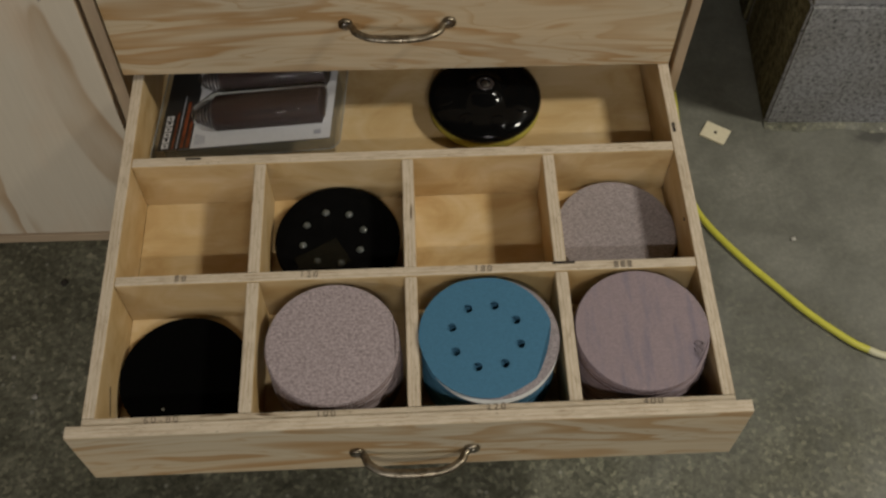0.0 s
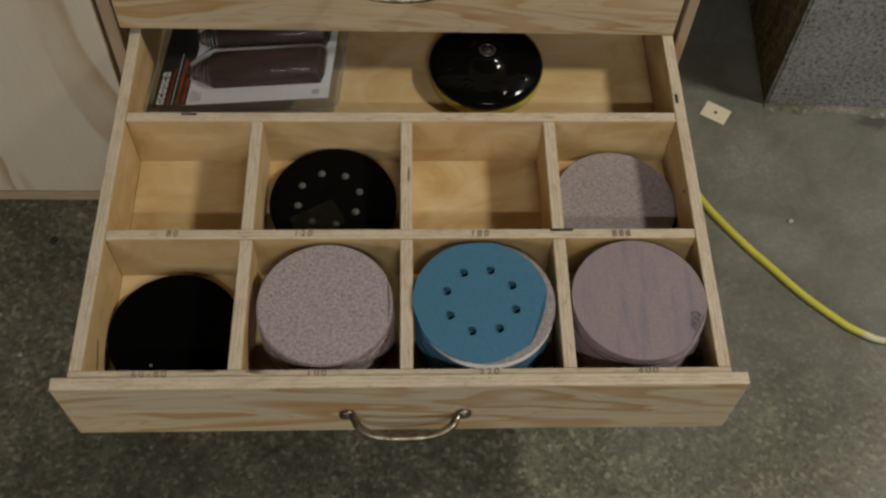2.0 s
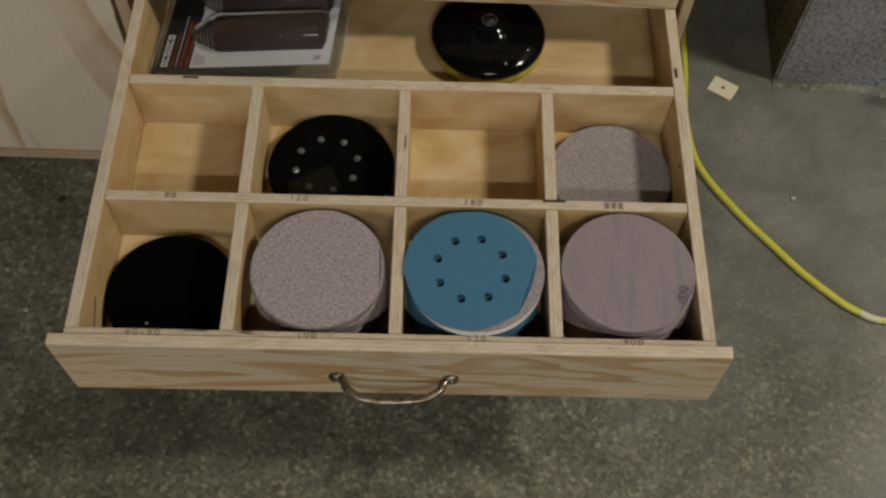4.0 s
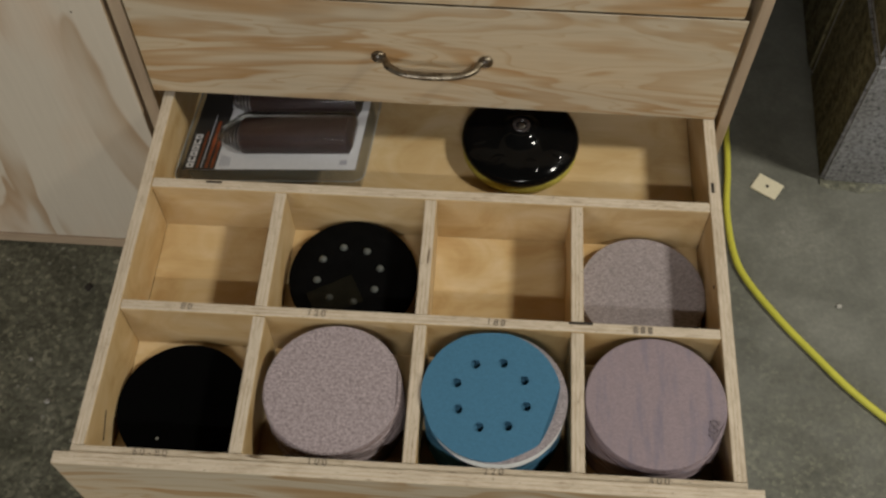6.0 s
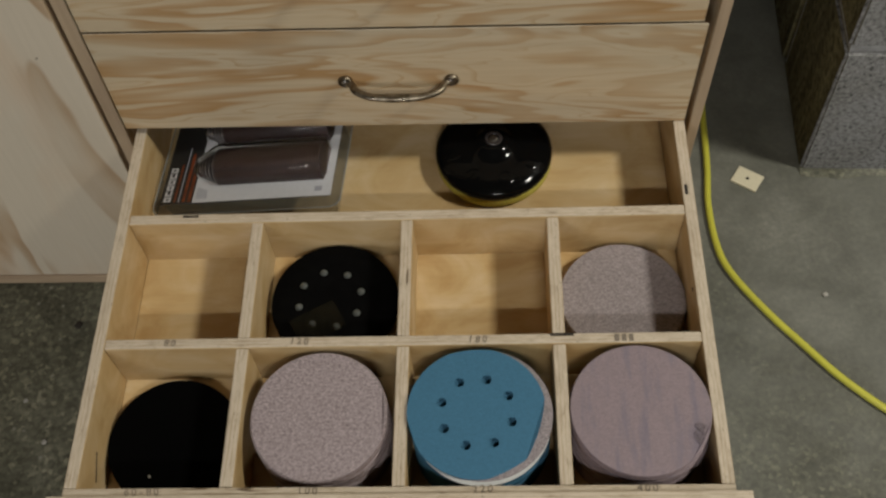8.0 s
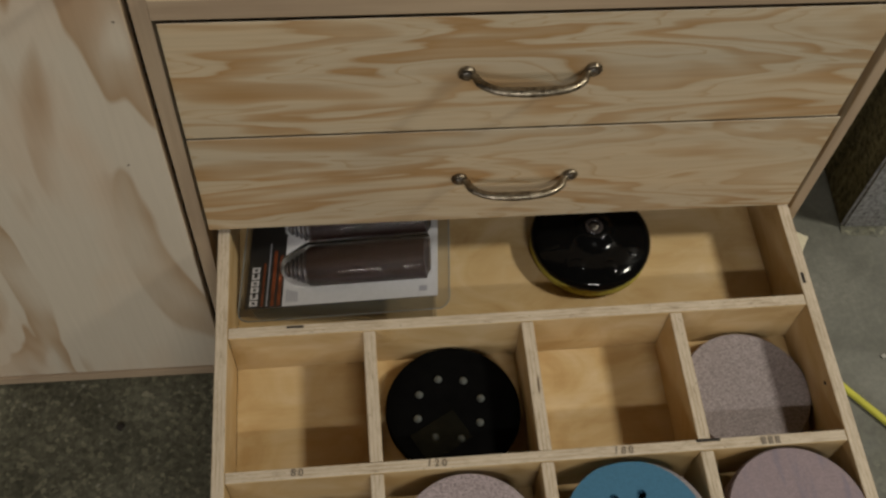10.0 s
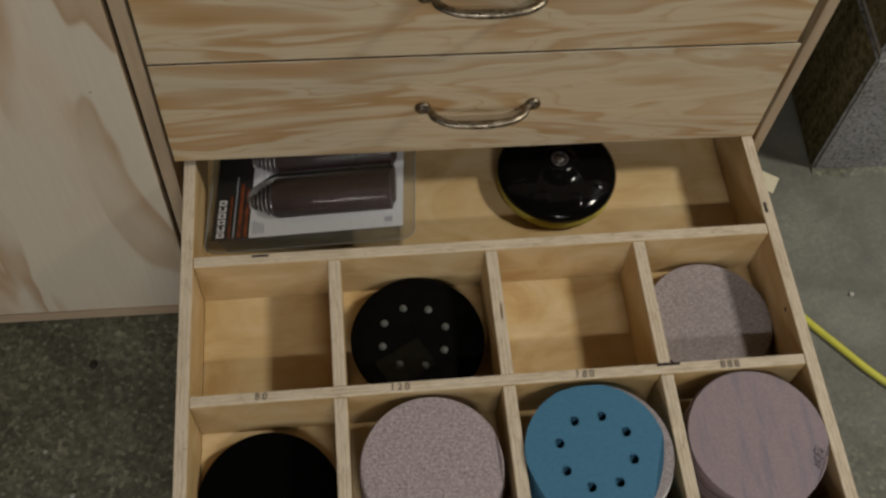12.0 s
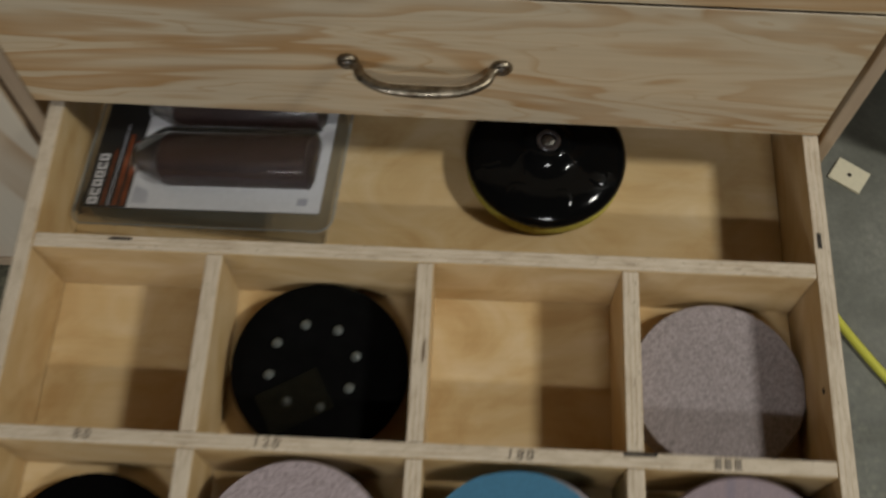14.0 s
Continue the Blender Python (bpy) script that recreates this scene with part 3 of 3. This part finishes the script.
def open_drawer():
    d = thing("drawer", "open bottom plywood drawer with eight sanding disc compartments", "drawer", pose(0, 0, T), group="drawers of the cabinet")
    z0 = -DEEP - 0.018
    board("side", XL - WALL, XL, YF, YE + WALL, z0, 0, d, [BIRCH, EDGE])
    board("side", XR, XR + WALL, YF, YE + WALL, z0, 0, d, [BIRCH, EDGE])
    board("front_wall", XL - WALL, XR + WALL, YF - 0.0075, YF - 0.0003, z0, 0.0, d, [BIRCH, EDGE])
    board("back", XL + 0.0003, XR - 0.0003, YE, YE + WALL, z0, -0.002, d, [BIRCH, EDGE])
    board("bottom", XL + 0.0003, XR - 0.0003, YF + 0.0003, YE - 0.0003, -DEEP - 0.007, -DEEP, d, [BIRCH, EDGE])
    board("divider", XL + 0.0003, XR - 0.0003, YM, YM + 0.0105, -DEEP, -0.0004, d, [BIRCH, EDGE])
    board("divider", XL + 0.0003, XR - 0.0003, YB, YB + 0.0115, -DEEP, -0.0004, d, [BIRCH, EDGE])
    for x in (-0.152, 0.0005, 0.147):
        board("partition", x - 0.006, x + 0.006, YF + 0.0003, YM - 0.0003, -DEEP, -0.0012, d, [BIRCH, EDGE])
        board("partition", x - 0.006, x + 0.006, YM + 0.0108, YB - 0.0003, -DEEP, -0.0008, d, [BIRCH, EDGE])
    fp = board("front_panel", -0.310, 0.304, YF - 0.0195, YF - 0.0078, -0.097, 0.004, d, [PINE, EDGE])
    fp.matrix_basis = fp.matrix_basis @ pose(0, 0, 0, 0, -0.3, 0)
    pull(d, pose(-0.001, YF - 0.0197, -0.054))
    # knots and saw slots in the rim
    for x, y, a, b in ((XR + 0.004, 0.171, 0.0015, 0.006), (0.150, YM + 0.009, 0.011, 0.0012), (-0.222, YB + 0.0085, 0.008, 0.0010)):
        bm = bmesh.new()
        box(bm, -a, a, -b, b, -0.001, 0.0004)
        part("slot", bm, DARK, d, m=pose(x, y, 0))
    bm = bmesh.new()
    box(bm, -0.0004, 0.0005, -0.014, 0.014, -0.0007, 0.0007)
    part("crack", bm, DARK, d, m=pose(XL, -0.104, -0.036, 25))
    for x, y, z in ((-0.0056, -0.112, -0.004), (-0.146, 0.058, -0.006), (XR - 0.0001, 0.062, -0.012)):
        part("knot", lathe([(0.0022, 0.0), (0.0018, 0.0005), (0, 0.0006)], 10), DARK, d, m=pose(x, y, z, 0, -90, 0))
    bm = bmesh.new()
    box(bm, -0.008, 0.008, -0.0007, 0.0007, -0.001, 0.0003)
    part("slot", bm, DARK, d, m=pose(0.186, YF - 0.0105, 0.0045))
    rng = random.Random(8)
    for text, x, y in (("80", -0.222, YM + 0.005), ("120", -0.098, YM + 0.005), ("180", 0.071, YM + 0.005), ("60-80", -0.226, YF - 0.004),
                       ("100", -0.079, YF - 0.004), ("220", 0.074, YF - 0.004), ("400", 0.216, YF - 0.004)):
        turn, wide = rng.uniform(-5, 5), 0.0066
        for k, ch in enumerate(text):
            dx = (k - (len(text) - 1) / 2) * wide
            writing("pencil_digit", ch, 0.0095, pose(x + dx, y + rng.uniform(-0.0005, 0.0005), 0.0006, 0, 0, turn + rng.uniform(-6, 6)), d)
    for k in range(3):
        bm = bmesh.new()
        box(bm, -0.002, 0.002, -0.0035, 0.0035, 0, 0.0004)
        part("pencil_bar", bm, INK, d, m=pose(0.201 + 0.0066 * k, YM + 0.005, 0.0001))
    return d


open_drawer()
BASE = T - DEEP


# ---- sanding discs ----
def curl(bm, folds):
    """Bends a disc's edge up past a chord; folds: direction in degrees, chord's distance from the centre, steepness."""
    for ang, chord, rise in folds:
        d = Vector((math.cos(radians(ang)), math.sin(radians(ang)), 0))
        bmesh.ops.bisect_plane(bm, geom=bm.verts[:] + bm.edges[:] + bm.faces[:], plane_co=d * chord, plane_no=d)
        for v in bm.verts:
            over = v.co.dot(d) - chord
            if over > 1e-6:
                v.co += -d * over * 0.55 + Vector((0, 0, rise * over))
    return bm


def disc_mesh(r, thick, mats, holes=None, name="disc", folds=()):
    """A thin disc; slot 0 on top, slot 1 round the edge and below; holes: ring radius, hole radius, turn."""
    if not holes:
        bm = lathe([(0, thick), (r - 0.0006, thick), (r, thick * 0.6), (r, 0), (0, 0)], 72, [0, 0, 1, 1])
        return smooth(finish(curl(bm, folds), name, mats), 25)
    ring, hr, turn = holes
    bm = bmesh.new()
    steps, hs = 96, 16
    top = []
    loops = [[(r * math.cos(2 * math.pi * k / steps), r * math.sin(2 * math.pi * k / steps)) for k in range(steps)]]
    for i in range(8):
        a = turn + i * math.pi / 4
        loops.append([(ring * math.cos(a) + hr * math.cos(2 * math.pi * k / hs), ring * math.sin(a) + hr * math.sin(2 * math.pi * k / hs)) for k in range(hs)])
    edges = []
    for lp in loops:
        vs = [bm.verts.new((x, y, thick)) for x, y in lp]
        edges += [bm.edges.new((vs[k], vs[(k + 1) % len(vs)])) for k in range(len(vs))]
    bmesh.ops.triangle_fill(bm, use_beauty=True, use_dissolve=False, edges=edges)
    for f in bm.faces:
        f.material_index = 0
        if f.normal.z < 0:
            f.normal_flip()
    ext = bmesh.ops.extrude_face_region(bm, geom=bm.faces[:])
    low = [g for g in ext["geom"] if isinstance(g, bmesh.types.BMVert)]
    for v in low:
        v.co.z = 0
    bm.normal_update()
    for f in bm.faces:
        f.material_index = 0 if f.calc_center_median().z > thick * 0.9 else 1
    bmesh.ops.recalc_face_normals(bm, faces=bm.faces[:])
    return finish(curl(bm, folds), name, mats)


def stack(label, x, y, height, r, top_mesh, body_mesh, thick, seed, jitter=0.0012, lean=(0, 0), top_shift=(0, 0), spin=360):
    """A pile of loose discs on the compartment floor."""
    rng = random.Random(seed)
    s = thing("sanding_disc_stack", label, "sanding discs", pose(x, y, BASE), group="sanding disc stacks")
    n = max(1, round(height / thick))
    for k in range(n):
        top = k == n - 1
        o = new("disc", top_mesh if top else body_mesh)
        o.parent = s
        f = k / max(1, n - 1)
        dx, dy = rng.gauss(0, jitter) * 0.6 + lean[0] * f, rng.gauss(0, jitter) * 0.6 + lean[1] * f
        if top:
            dx, dy = lean[0] + top_shift[0], lean[1] + top_shift[1]
        o.matrix_basis = pose(dx, dy, k * thick + 0.0002, 0, 0, 0 if top else rng.uniform(0, spin))
    return s


R5 = 0.0630
stack("tall stack of pinkish grey sanding discs in its compartment", -0.0745, -0.0675, 0.0656, R5,
      disc_mesh(R5, 0.0016, [PINK, BACKING], folds=((2, 0.0575, 0.5),)), disc_mesh(R5, 0.0016, [PINK, BACKING]), 0.0016, 3)
s4 = stack("full stack of striped pink sanding discs marked 400", 0.2165, -0.0665, 0.0704, R5,
           disc_mesh(R5, 0.0016, [PINK_STRIPED, BACKING], folds=((-30, 0.0590, 0.4),)), disc_mesh(R5, 0.0016, [PINK_STRIPED, BACKING]), 0.0016, 9, 0.0016)
stack("short stack of faded pink sanding discs", 0.2165, 0.0745, 0.0208, R5,
      disc_mesh(R5, 0.0016, [PINK_FADED, BACKING]), disc_mesh(R5, 0.0016, [PINK_FADED, BACKING]), 0.0016, 5)
HOLED = (0.0330, 0.0046, radians(28))
blue_disc = disc_mesh(R5, 0.0016, [BLUE, BLUE], HOLED)
sb = stack("stack of blue eight-hole sanding discs over white ones", 0.0725, -0.070, 0.0672, R5, blue_disc, blue_disc, 0.0016, 12, 0.0012, (0.0, 0.0), (-0.002, 0.002), 1.0)
white_disc, grey_disc = (smooth(finish(lathe([(0.047, 0.0), (0.047, 0.0016), (R5, 0.0016), (R5, 0.0), (0.047, 0.0)], 72), "disc", m)) for m in (WHITE_PAPER, PINK_FADED))
for k, (dx, dy, me, label) in enumerate(((0.0012, -0.0036, white_disc, "white backed disc"), (0.0024, 0.0004, grey_disc, "pinkish grey disc"))):
    o = new("disc", me)
    o.parent, o.matrix_basis = sb, pose(dx, dy, 0.0674 + 0.0016 * k)
    o["label"] = label
o = new("disc", disc_mesh(R5, 0.0016, [BLUE, BLUE], HOLED, folds=((-18, 0.0550, 0.25), (200, 0.0605, 0.2), (95, 0.0600, 0.2), (-62, 0.0595, -0.1))))
o.parent, o.matrix_basis = sb, pose(-0.0034, 0.0012, 0.0707)
stack("low stack of black coarse sanding discs", -0.2205, -0.073, 0.020, R5,
      disc_mesh(R5, 0.0020, [BLACK_GRIT, BLACK_GRIT]), disc_mesh(R5, 0.0020, [BLACK_GRIT, BLACK_GRIT]), 0.0020, 2)


def grit_number(parent, text, x, y, z, turn, size):
    return writing("printed_number", text, size, pose(x, y, z, 0, 0, turn), parent, PRINT_INK)


grit_number(s4, "400", 0.0505, -0.0245, 0.0724, 78, 0.0130)


# ---- black backing pad with pale plugs ----
def backing_pad():
    p = thing("backing_pad", "black rubber sander backing pad with eight pale holes", "backing pad", pose(-0.0752, 0.0752, BASE))
    part("pad", lathe([(0, 0), (0.058, 0), (0.0600, 0.002), (0.0615, 0.008), (0.0645, 0.012), (0.0654, 0.016), (0.0654, 0.021), (0.0640, 0.025), (0.0605, 0.027), (0.044, 0.0282), (0.020, 0.0276), (0, 0.0276)], 72), BLACK_RUBBER, p, soft=True)
    for k in range(8):
        a = radians(15 + 45 * k)
        bm = lathe([(0.0041, 0.0), (0.0039, 0.0011), (0.0030, 0.0023), (0.0016, 0.0030), (0, 0.0032)], 18)
        part("plug", bm, PALE_PLUG, p, m=pose(0.0322 * math.cos(a) - 0.0040, 0.0322 * math.sin(a) - 0.0012, 0.0272), soft=True)
    return p


backing_pad()
bm = bmesh.new()
box(bm, -0.0245, 0.0245, -0.0165, 0.0165, 0, 0.0005)
tagged(part("film_square", bm, FILM, m=pose(-0.0895, 0.0455, BASE + 0.0298, 0, 0, 29)), "small smoky translucent sheet on the backing pad", "film sheet")


# ---- polishing pad with a yellow foam face ----
def foam_pad():
    p = thing("polishing_pad", "glossy black domed polishing pad on yellow foam", "polishing pad", pose(0.0898, 0.2612, BASE))
    part("foam", lathe([(0, 0), (0.0560, 0), (0.0610, 0.002), (0.0636, 0.007), (0.0640, 0.013), (0.0630, 0.0160), (0.0605, 0.0166), (0, 0.0166)], 72), FOAM, p, "yellow foam face", soft=True)
    part("cap", lathe([(0, 0.0164), (0.0625, 0.0164), (0.0638, 0.0178), (0.0645, 0.0206), (0.0640, 0.0236), (0.0612, 0.0266), (0.0545, 0.0302), (0.0430, 0.0330), (0.0350, 0.0338), (0.0280, 0.0346),
                       (0.0235, 0.0364), (0.0195, 0.0394), (0.0160, 0.0422), (0.0130, 0.0435), (0, 0.0436)], 80), BLACK_GLOSS, p, "glossy black plastic cap", soft=True)
    part("collar", lathe([(0.0058, 0.0435), (0.0092, 0.0435), (0.0096, 0.0452), (0.0088, 0.0461), (0.0064, 0.0461), (0.0058, 0.0452)], 40), DRUM_END, p, soft=True)
    part("bolt", lathe([(0.0058, 0.0436), (0.0052, 0.0446), (0.0030, 0.0452), (0, 0.0452)], 6), SCREW, p)
    for k in range(8):
        bm = lathe([(0.0095, -0.0006), (0.0075, 0.0004), (0.0045, 0.0007), (0, 0.0008)], 24)
        part("boss", bm, BLACK_GLOSS, p, m=pose(0, 0, 0, 0, 0, 45 * k + 15) @ pose(0.047, 0, 0.0319, 0, 14, 0), soft=True)
    return p


foam_pad()


# ---- blister pack with two sanding drums, tilted on its bulge ----
def sheet(x0, x1, y0, y1, z0, z1):
    bm = bmesh.new()
    box(bm, x0, x1, y0, y1, z0, z1)
    return bm


def blister_pack():
    m = Matrix.Translation((-0.2760, 0.1990, 0.2660)) @ pose(0, 0, 0, 0, 0, -4.7) @ pose(0, 0, 0, 0, -10.2, 0)
    p = thing("blister_pack", "clear blister pack with two brown sanding drums", "tool packaging", m)
    w, d = 0.1975, 0.122
    part("card", sheet(0, w, 0.0, d, -0.0006, 0.0), CARD_GREY, p, "printed backing card")
    part("black_panel", sheet(0.0, 0.0385, 0.0, d, 0.0002, 0.0006), CARD_BLACK, p, "black printed panel")
    part("white_panel", sheet(0.0388, w, 0.0, d, 0.0002, 0.0006), CARD_WHITE, p, "white printed panel")
    for x0, x1, y1 in ((0.0165, 0.0185, 0.052), (0.0265, 0.0300, 0.066), (0.0330, 0.0365, 0.060)):
        part("stripe", sheet(x0, x1, 0.001, y1, 0.0008, 0.0011), CARD_RUST, p, "rust-red printed stripe")
    part("stripe", sheet(0.0218, 0.0229, 0.001, 0.075, 0.0008, 0.0011), CARD_GREY, p, "thin grey printed line")
    for k in range(6):
        bm = bmesh.new()
        for u0, u1, v0, v1 in ((0.0, 0.0022, 0, 0.0062), (0.0058, 0.008, 0, 0.0062), (0.0024, 0.0056, 0, 0.0016), (0.0024, 0.0056, 0.0046, 0.0062))[: 3 if k in (1, 4) else 4]:
            box(bm, u0, u1, v0, v1, 0, 0.0003)
        part("logo_shape", bm, CARD_WHITE, p, "white logo shape", pose(0.0045, 0.002 + 0.0078 * k, 0.0009))
    for k in range(5):
        part("print_bar", sheet(0.0425 + 0.0026 * k, 0.0438 + 0.0026 * k, 0.004, 0.019 - 0.001 * k, 0.0008, 0.0010), CARD_GREY, p)
    part("print_bar", sheet(0.179, 0.187, 0.006, 0.012, 0.0008, 0.0010), CARD_GREY, p)
    for y in (0.041, 0.092):
        drum = part("drum", lathe([(0, -0.060), (0.0200, -0.060), (0.0208, -0.058), (0.0208, 0.058), (0.0200, 0.060), (0, 0.060)], 40), DRUM, p,
                    "dark brown abrasive drum", pose(0.1270, y, 0.004, 0, 90, 0), soft=True)
        prof = [(0, -0.086), (0.004, -0.086)]
        for k in range(5):
            rr = 0.0055 + 0.0026 * k
            prof += [(rr, -0.084 + 0.005 * k), (rr + 0.0014, -0.083 + 0.005 * k), (rr + 0.0014, -0.081 + 0.005 * k), (rr - 0.001, -0.080 + 0.005 * k)]
        part("drum_tip", lathe(prof + [(0.019, -0.060), (0, -0.060)], 32), DRUM_END, drum, soft=True)
        dome = bmesh.new()
        vs = box(dome, -0.090, 0.0655, -0.0235, 0.0235, -0.0036, 0.0222)
        for v in vs:
            if v.co.z > 0:
                v.co.y *= 0.86
            if v.co.x < 0:
                v.co.y *= 0.42
                v.co.z -= 0.012 if v.co.z > 0 else 0
        vs = bmesh.ops.bisect_plane(dome, geom=dome.verts[:] + dome.edges[:] + dome.faces[:], plane_co=(-0.060, 0, 0), plane_no=(1, 0, 0))["geom_cut"]
        for v in vs:
            if isinstance(v, bmesh.types.BMVert):
                v.co.y = math.copysign(0.0235 * (0.86 if v.co.z > 0 else 1.0), v.co.y)
                v.co.z = 0.0222 if v.co.z > 0 else -0.0036
        bmesh.ops.bevel(dome, geom=dome.edges[:], offset=0.0055, segments=4, affect="EDGES", profile=0.5)
        bmesh.ops.delete(dome, geom=[v for v in dome.verts if v.co.z < -0.0030], context="VERTS")
        o = part("blister", dome, CLEAR, p, "clear plastic dome", pose(0.1270, y, 0.004), soft=True)
        o.visible_shadow = False
    # clear flange round the card, and the tray below it that rests on the drawer's bottom
    x0, x1, y0, y1, rc = -0.007, w + 0.0115, -0.0145, d + 0.011, 0.012
    rim = []
    for cx, cy, a0 in ((x1 - rc, y0 + rc, -90), (x1 - rc, y1 - rc, 0), (x0 + rc, y1 - rc, 90), (x0 + rc, y0 + rc, 180)):
        rim += [(cx + rc * math.cos(radians(a0 + 15 * k)), cy + rc * math.sin(radians(a0 + 15 * k))) for k in range(7)]
    bm = bmesh.new()
    face = bm.faces.new([bm.verts.new((x, y, -0.0016)) for x, y in rim])
    for v in bmesh.ops.extrude_face_region(bm, geom=[face])["geom"]:
        if isinstance(v, bmesh.types.BMVert):
            v.co.z = -0.0008
    bmesh.ops.recalc_face_normals(bm, faces=bm.faces[:])
    flange = part("flange", bm, SHADED_CLEAR, p, "clear plastic flange with rounded corners")
    flange.visible_shadow = False
    part("rim_bead", tube([(x, y, -0.0008) for x, y in rim + rim[:2]], 0.0007, 6), EDGE_CLEAR, flange, soft=True)
    inv = m.inverted()
    bm = bmesh.new()
    vs = box(bm, 0.004, w - 0.004, -0.004, d - 0.01, -0.02, -0.0016)
    for v in vs:
        if v.co.z < -0.01:
            wp = m @ v.co
            v.co = inv @ Vector((wp.x * 0.985, wp.y, BASE + 0.0003))
    bmesh.ops.bevel(bm, geom=bm.edges[:], offset=0.004, segments=3, affect="EDGES")
    part("tray", bm, SHADED_CLEAR, p, "clear plastic tray", soft=True)
    return p


blister_pack()


# ---- on the floor ----
def cord():
    c = thing("extension_cord", "yellow extension cord lying on the concrete floor", "extension cord")
    pts = [(0.36, 0.95, 0.0045), (0.385, 0.70, 0.0045), (0.392, 0.56, 0.0045), (0.390, 0.493, 0.0045), (0.386, 0.42, 0.0045), (0.380, 0.357, 0.0045), (0.384, 0.29, 0.0045),
           (0.399, 0.247, 0.0045), (0.436, 0.191, 0.0045), (0.472, 0.146, 0.0045), (0.507, 0.104, 0.0045), (0.549, 0.064, 0.0045), (0.570, 0.050, 0.0045)]
    part("cable", tube(spline(pts, 8), 0.0046, 12), CORD, c, soft=True)
    part("scuff", tube(spline([(0.5702, 0.0498, 0.0045), (0.583, 0.043, 0.0045), (0.5945, 0.040, 0.0045)], 6), 0.0047, 12), CORD_WORN, c, "scuffed pale stretch", soft=True)
    part("cable", tube(spline([(0.5947, 0.040, 0.0045), (0.610, 0.0388, 0.0045), (0.628, 0.040, 0.006)], 6), 0.0046, 12), CORD, c, soft=True)
    plug = part("plug", tube([(0.627, 0.040, 0.0085), (0.632, 0.0402, 0.0105), (0.650, 0.041, 0.0125), (0.672, 0.042, 0.0155), (0.690, 0.043, 0.0155)], [0.008, 0.0105, 0.0125, 0.0155, 0.0155], 20), PLUG, c, "red plug", soft=True)
    return c


cord()


def tag():
    bm = bmesh.new()
    box(bm, -0.0185, 0.0185, -0.0145, 0.0145, 0, 0.003)
    bmesh.ops.bevel(bm, geom=bm.edges[:], offset=0.0006, segments=2, affect="EDGES")
    t = tagged(part("plastic_tag", bm, CREAM, m=pose(0.439, 0.4025, 0, 0, 0, -33)), "small cream plastic plate with a hole on the floor", "plate")
    part("hole", lathe([(0.0025, 0.0031), (0.0022, 0.0034), (0, 0.0034)], 16), DARK, t)


tag()


# ---- small loose things ----
def crumb(name, x, y, z, size, mat, label, category, seed):
    """An irregular chip or crumb."""
    rng = random.Random(seed)
    bm = bmesh.new()
    bmesh.ops.create_icosphere(bm, subdivisions=2, radius=size)
    for v in bm.verts:
        v.co *= rng.uniform(0.75, 1.2)
        v.co.z *= 0.45
    low = min(v.co.z for v in bm.verts)
    for v in bm.verts:
        v.co.z -= low
    return tagged(part(name, bm, mat, m=pose(x, y, z, 0, 0, rng.uniform(0, 360))), label, category)


STONE = plain("pale_grit", (0.338, 0.323, 0.285), 0.8, grain=0.2)
crumb("dark_chip", -0.458, 0.191, 0, 0.0055, DARK, "small dark chip lying on the concrete floor", "debris", 1)
crumb("pale_fleck", 0.512, 0.219, 0, 0.0035, STONE, "small pale fleck lying on the concrete floor", "debris", 2)
crumb("pale_fleck", -0.470, 0.03, 0, 0.0035, STONE, "small pale fleck lying on the concrete floor", "debris", 3)
crumb("pale_fleck", -0.505, 0.085, 0, 0.0028, STONE, "small pale fleck lying on the concrete floor", "debris", 4)
crumb("grit_crumb", -0.2385, -0.1085, BASE + 0.0202, 0.0014, STONE, "tiny pale crumb on the black discs", "debris", 5)


def shelf_block():
    bm = bmesh.new()
    box(bm, -0.013, 0.013, -0.02, 0.02, 0, 0.012)
    bmesh.ops.bevel(bm, geom=bm.edges[:], offset=0.002, segments=2, affect="EDGES")
    tagged(part("dark_block", bm, BLACK_RUBBER, m=cab_m @ pose(-0.160, 0.028, 0.3206)), "small dark block on the plywood shelf", "block")


shelf_block()
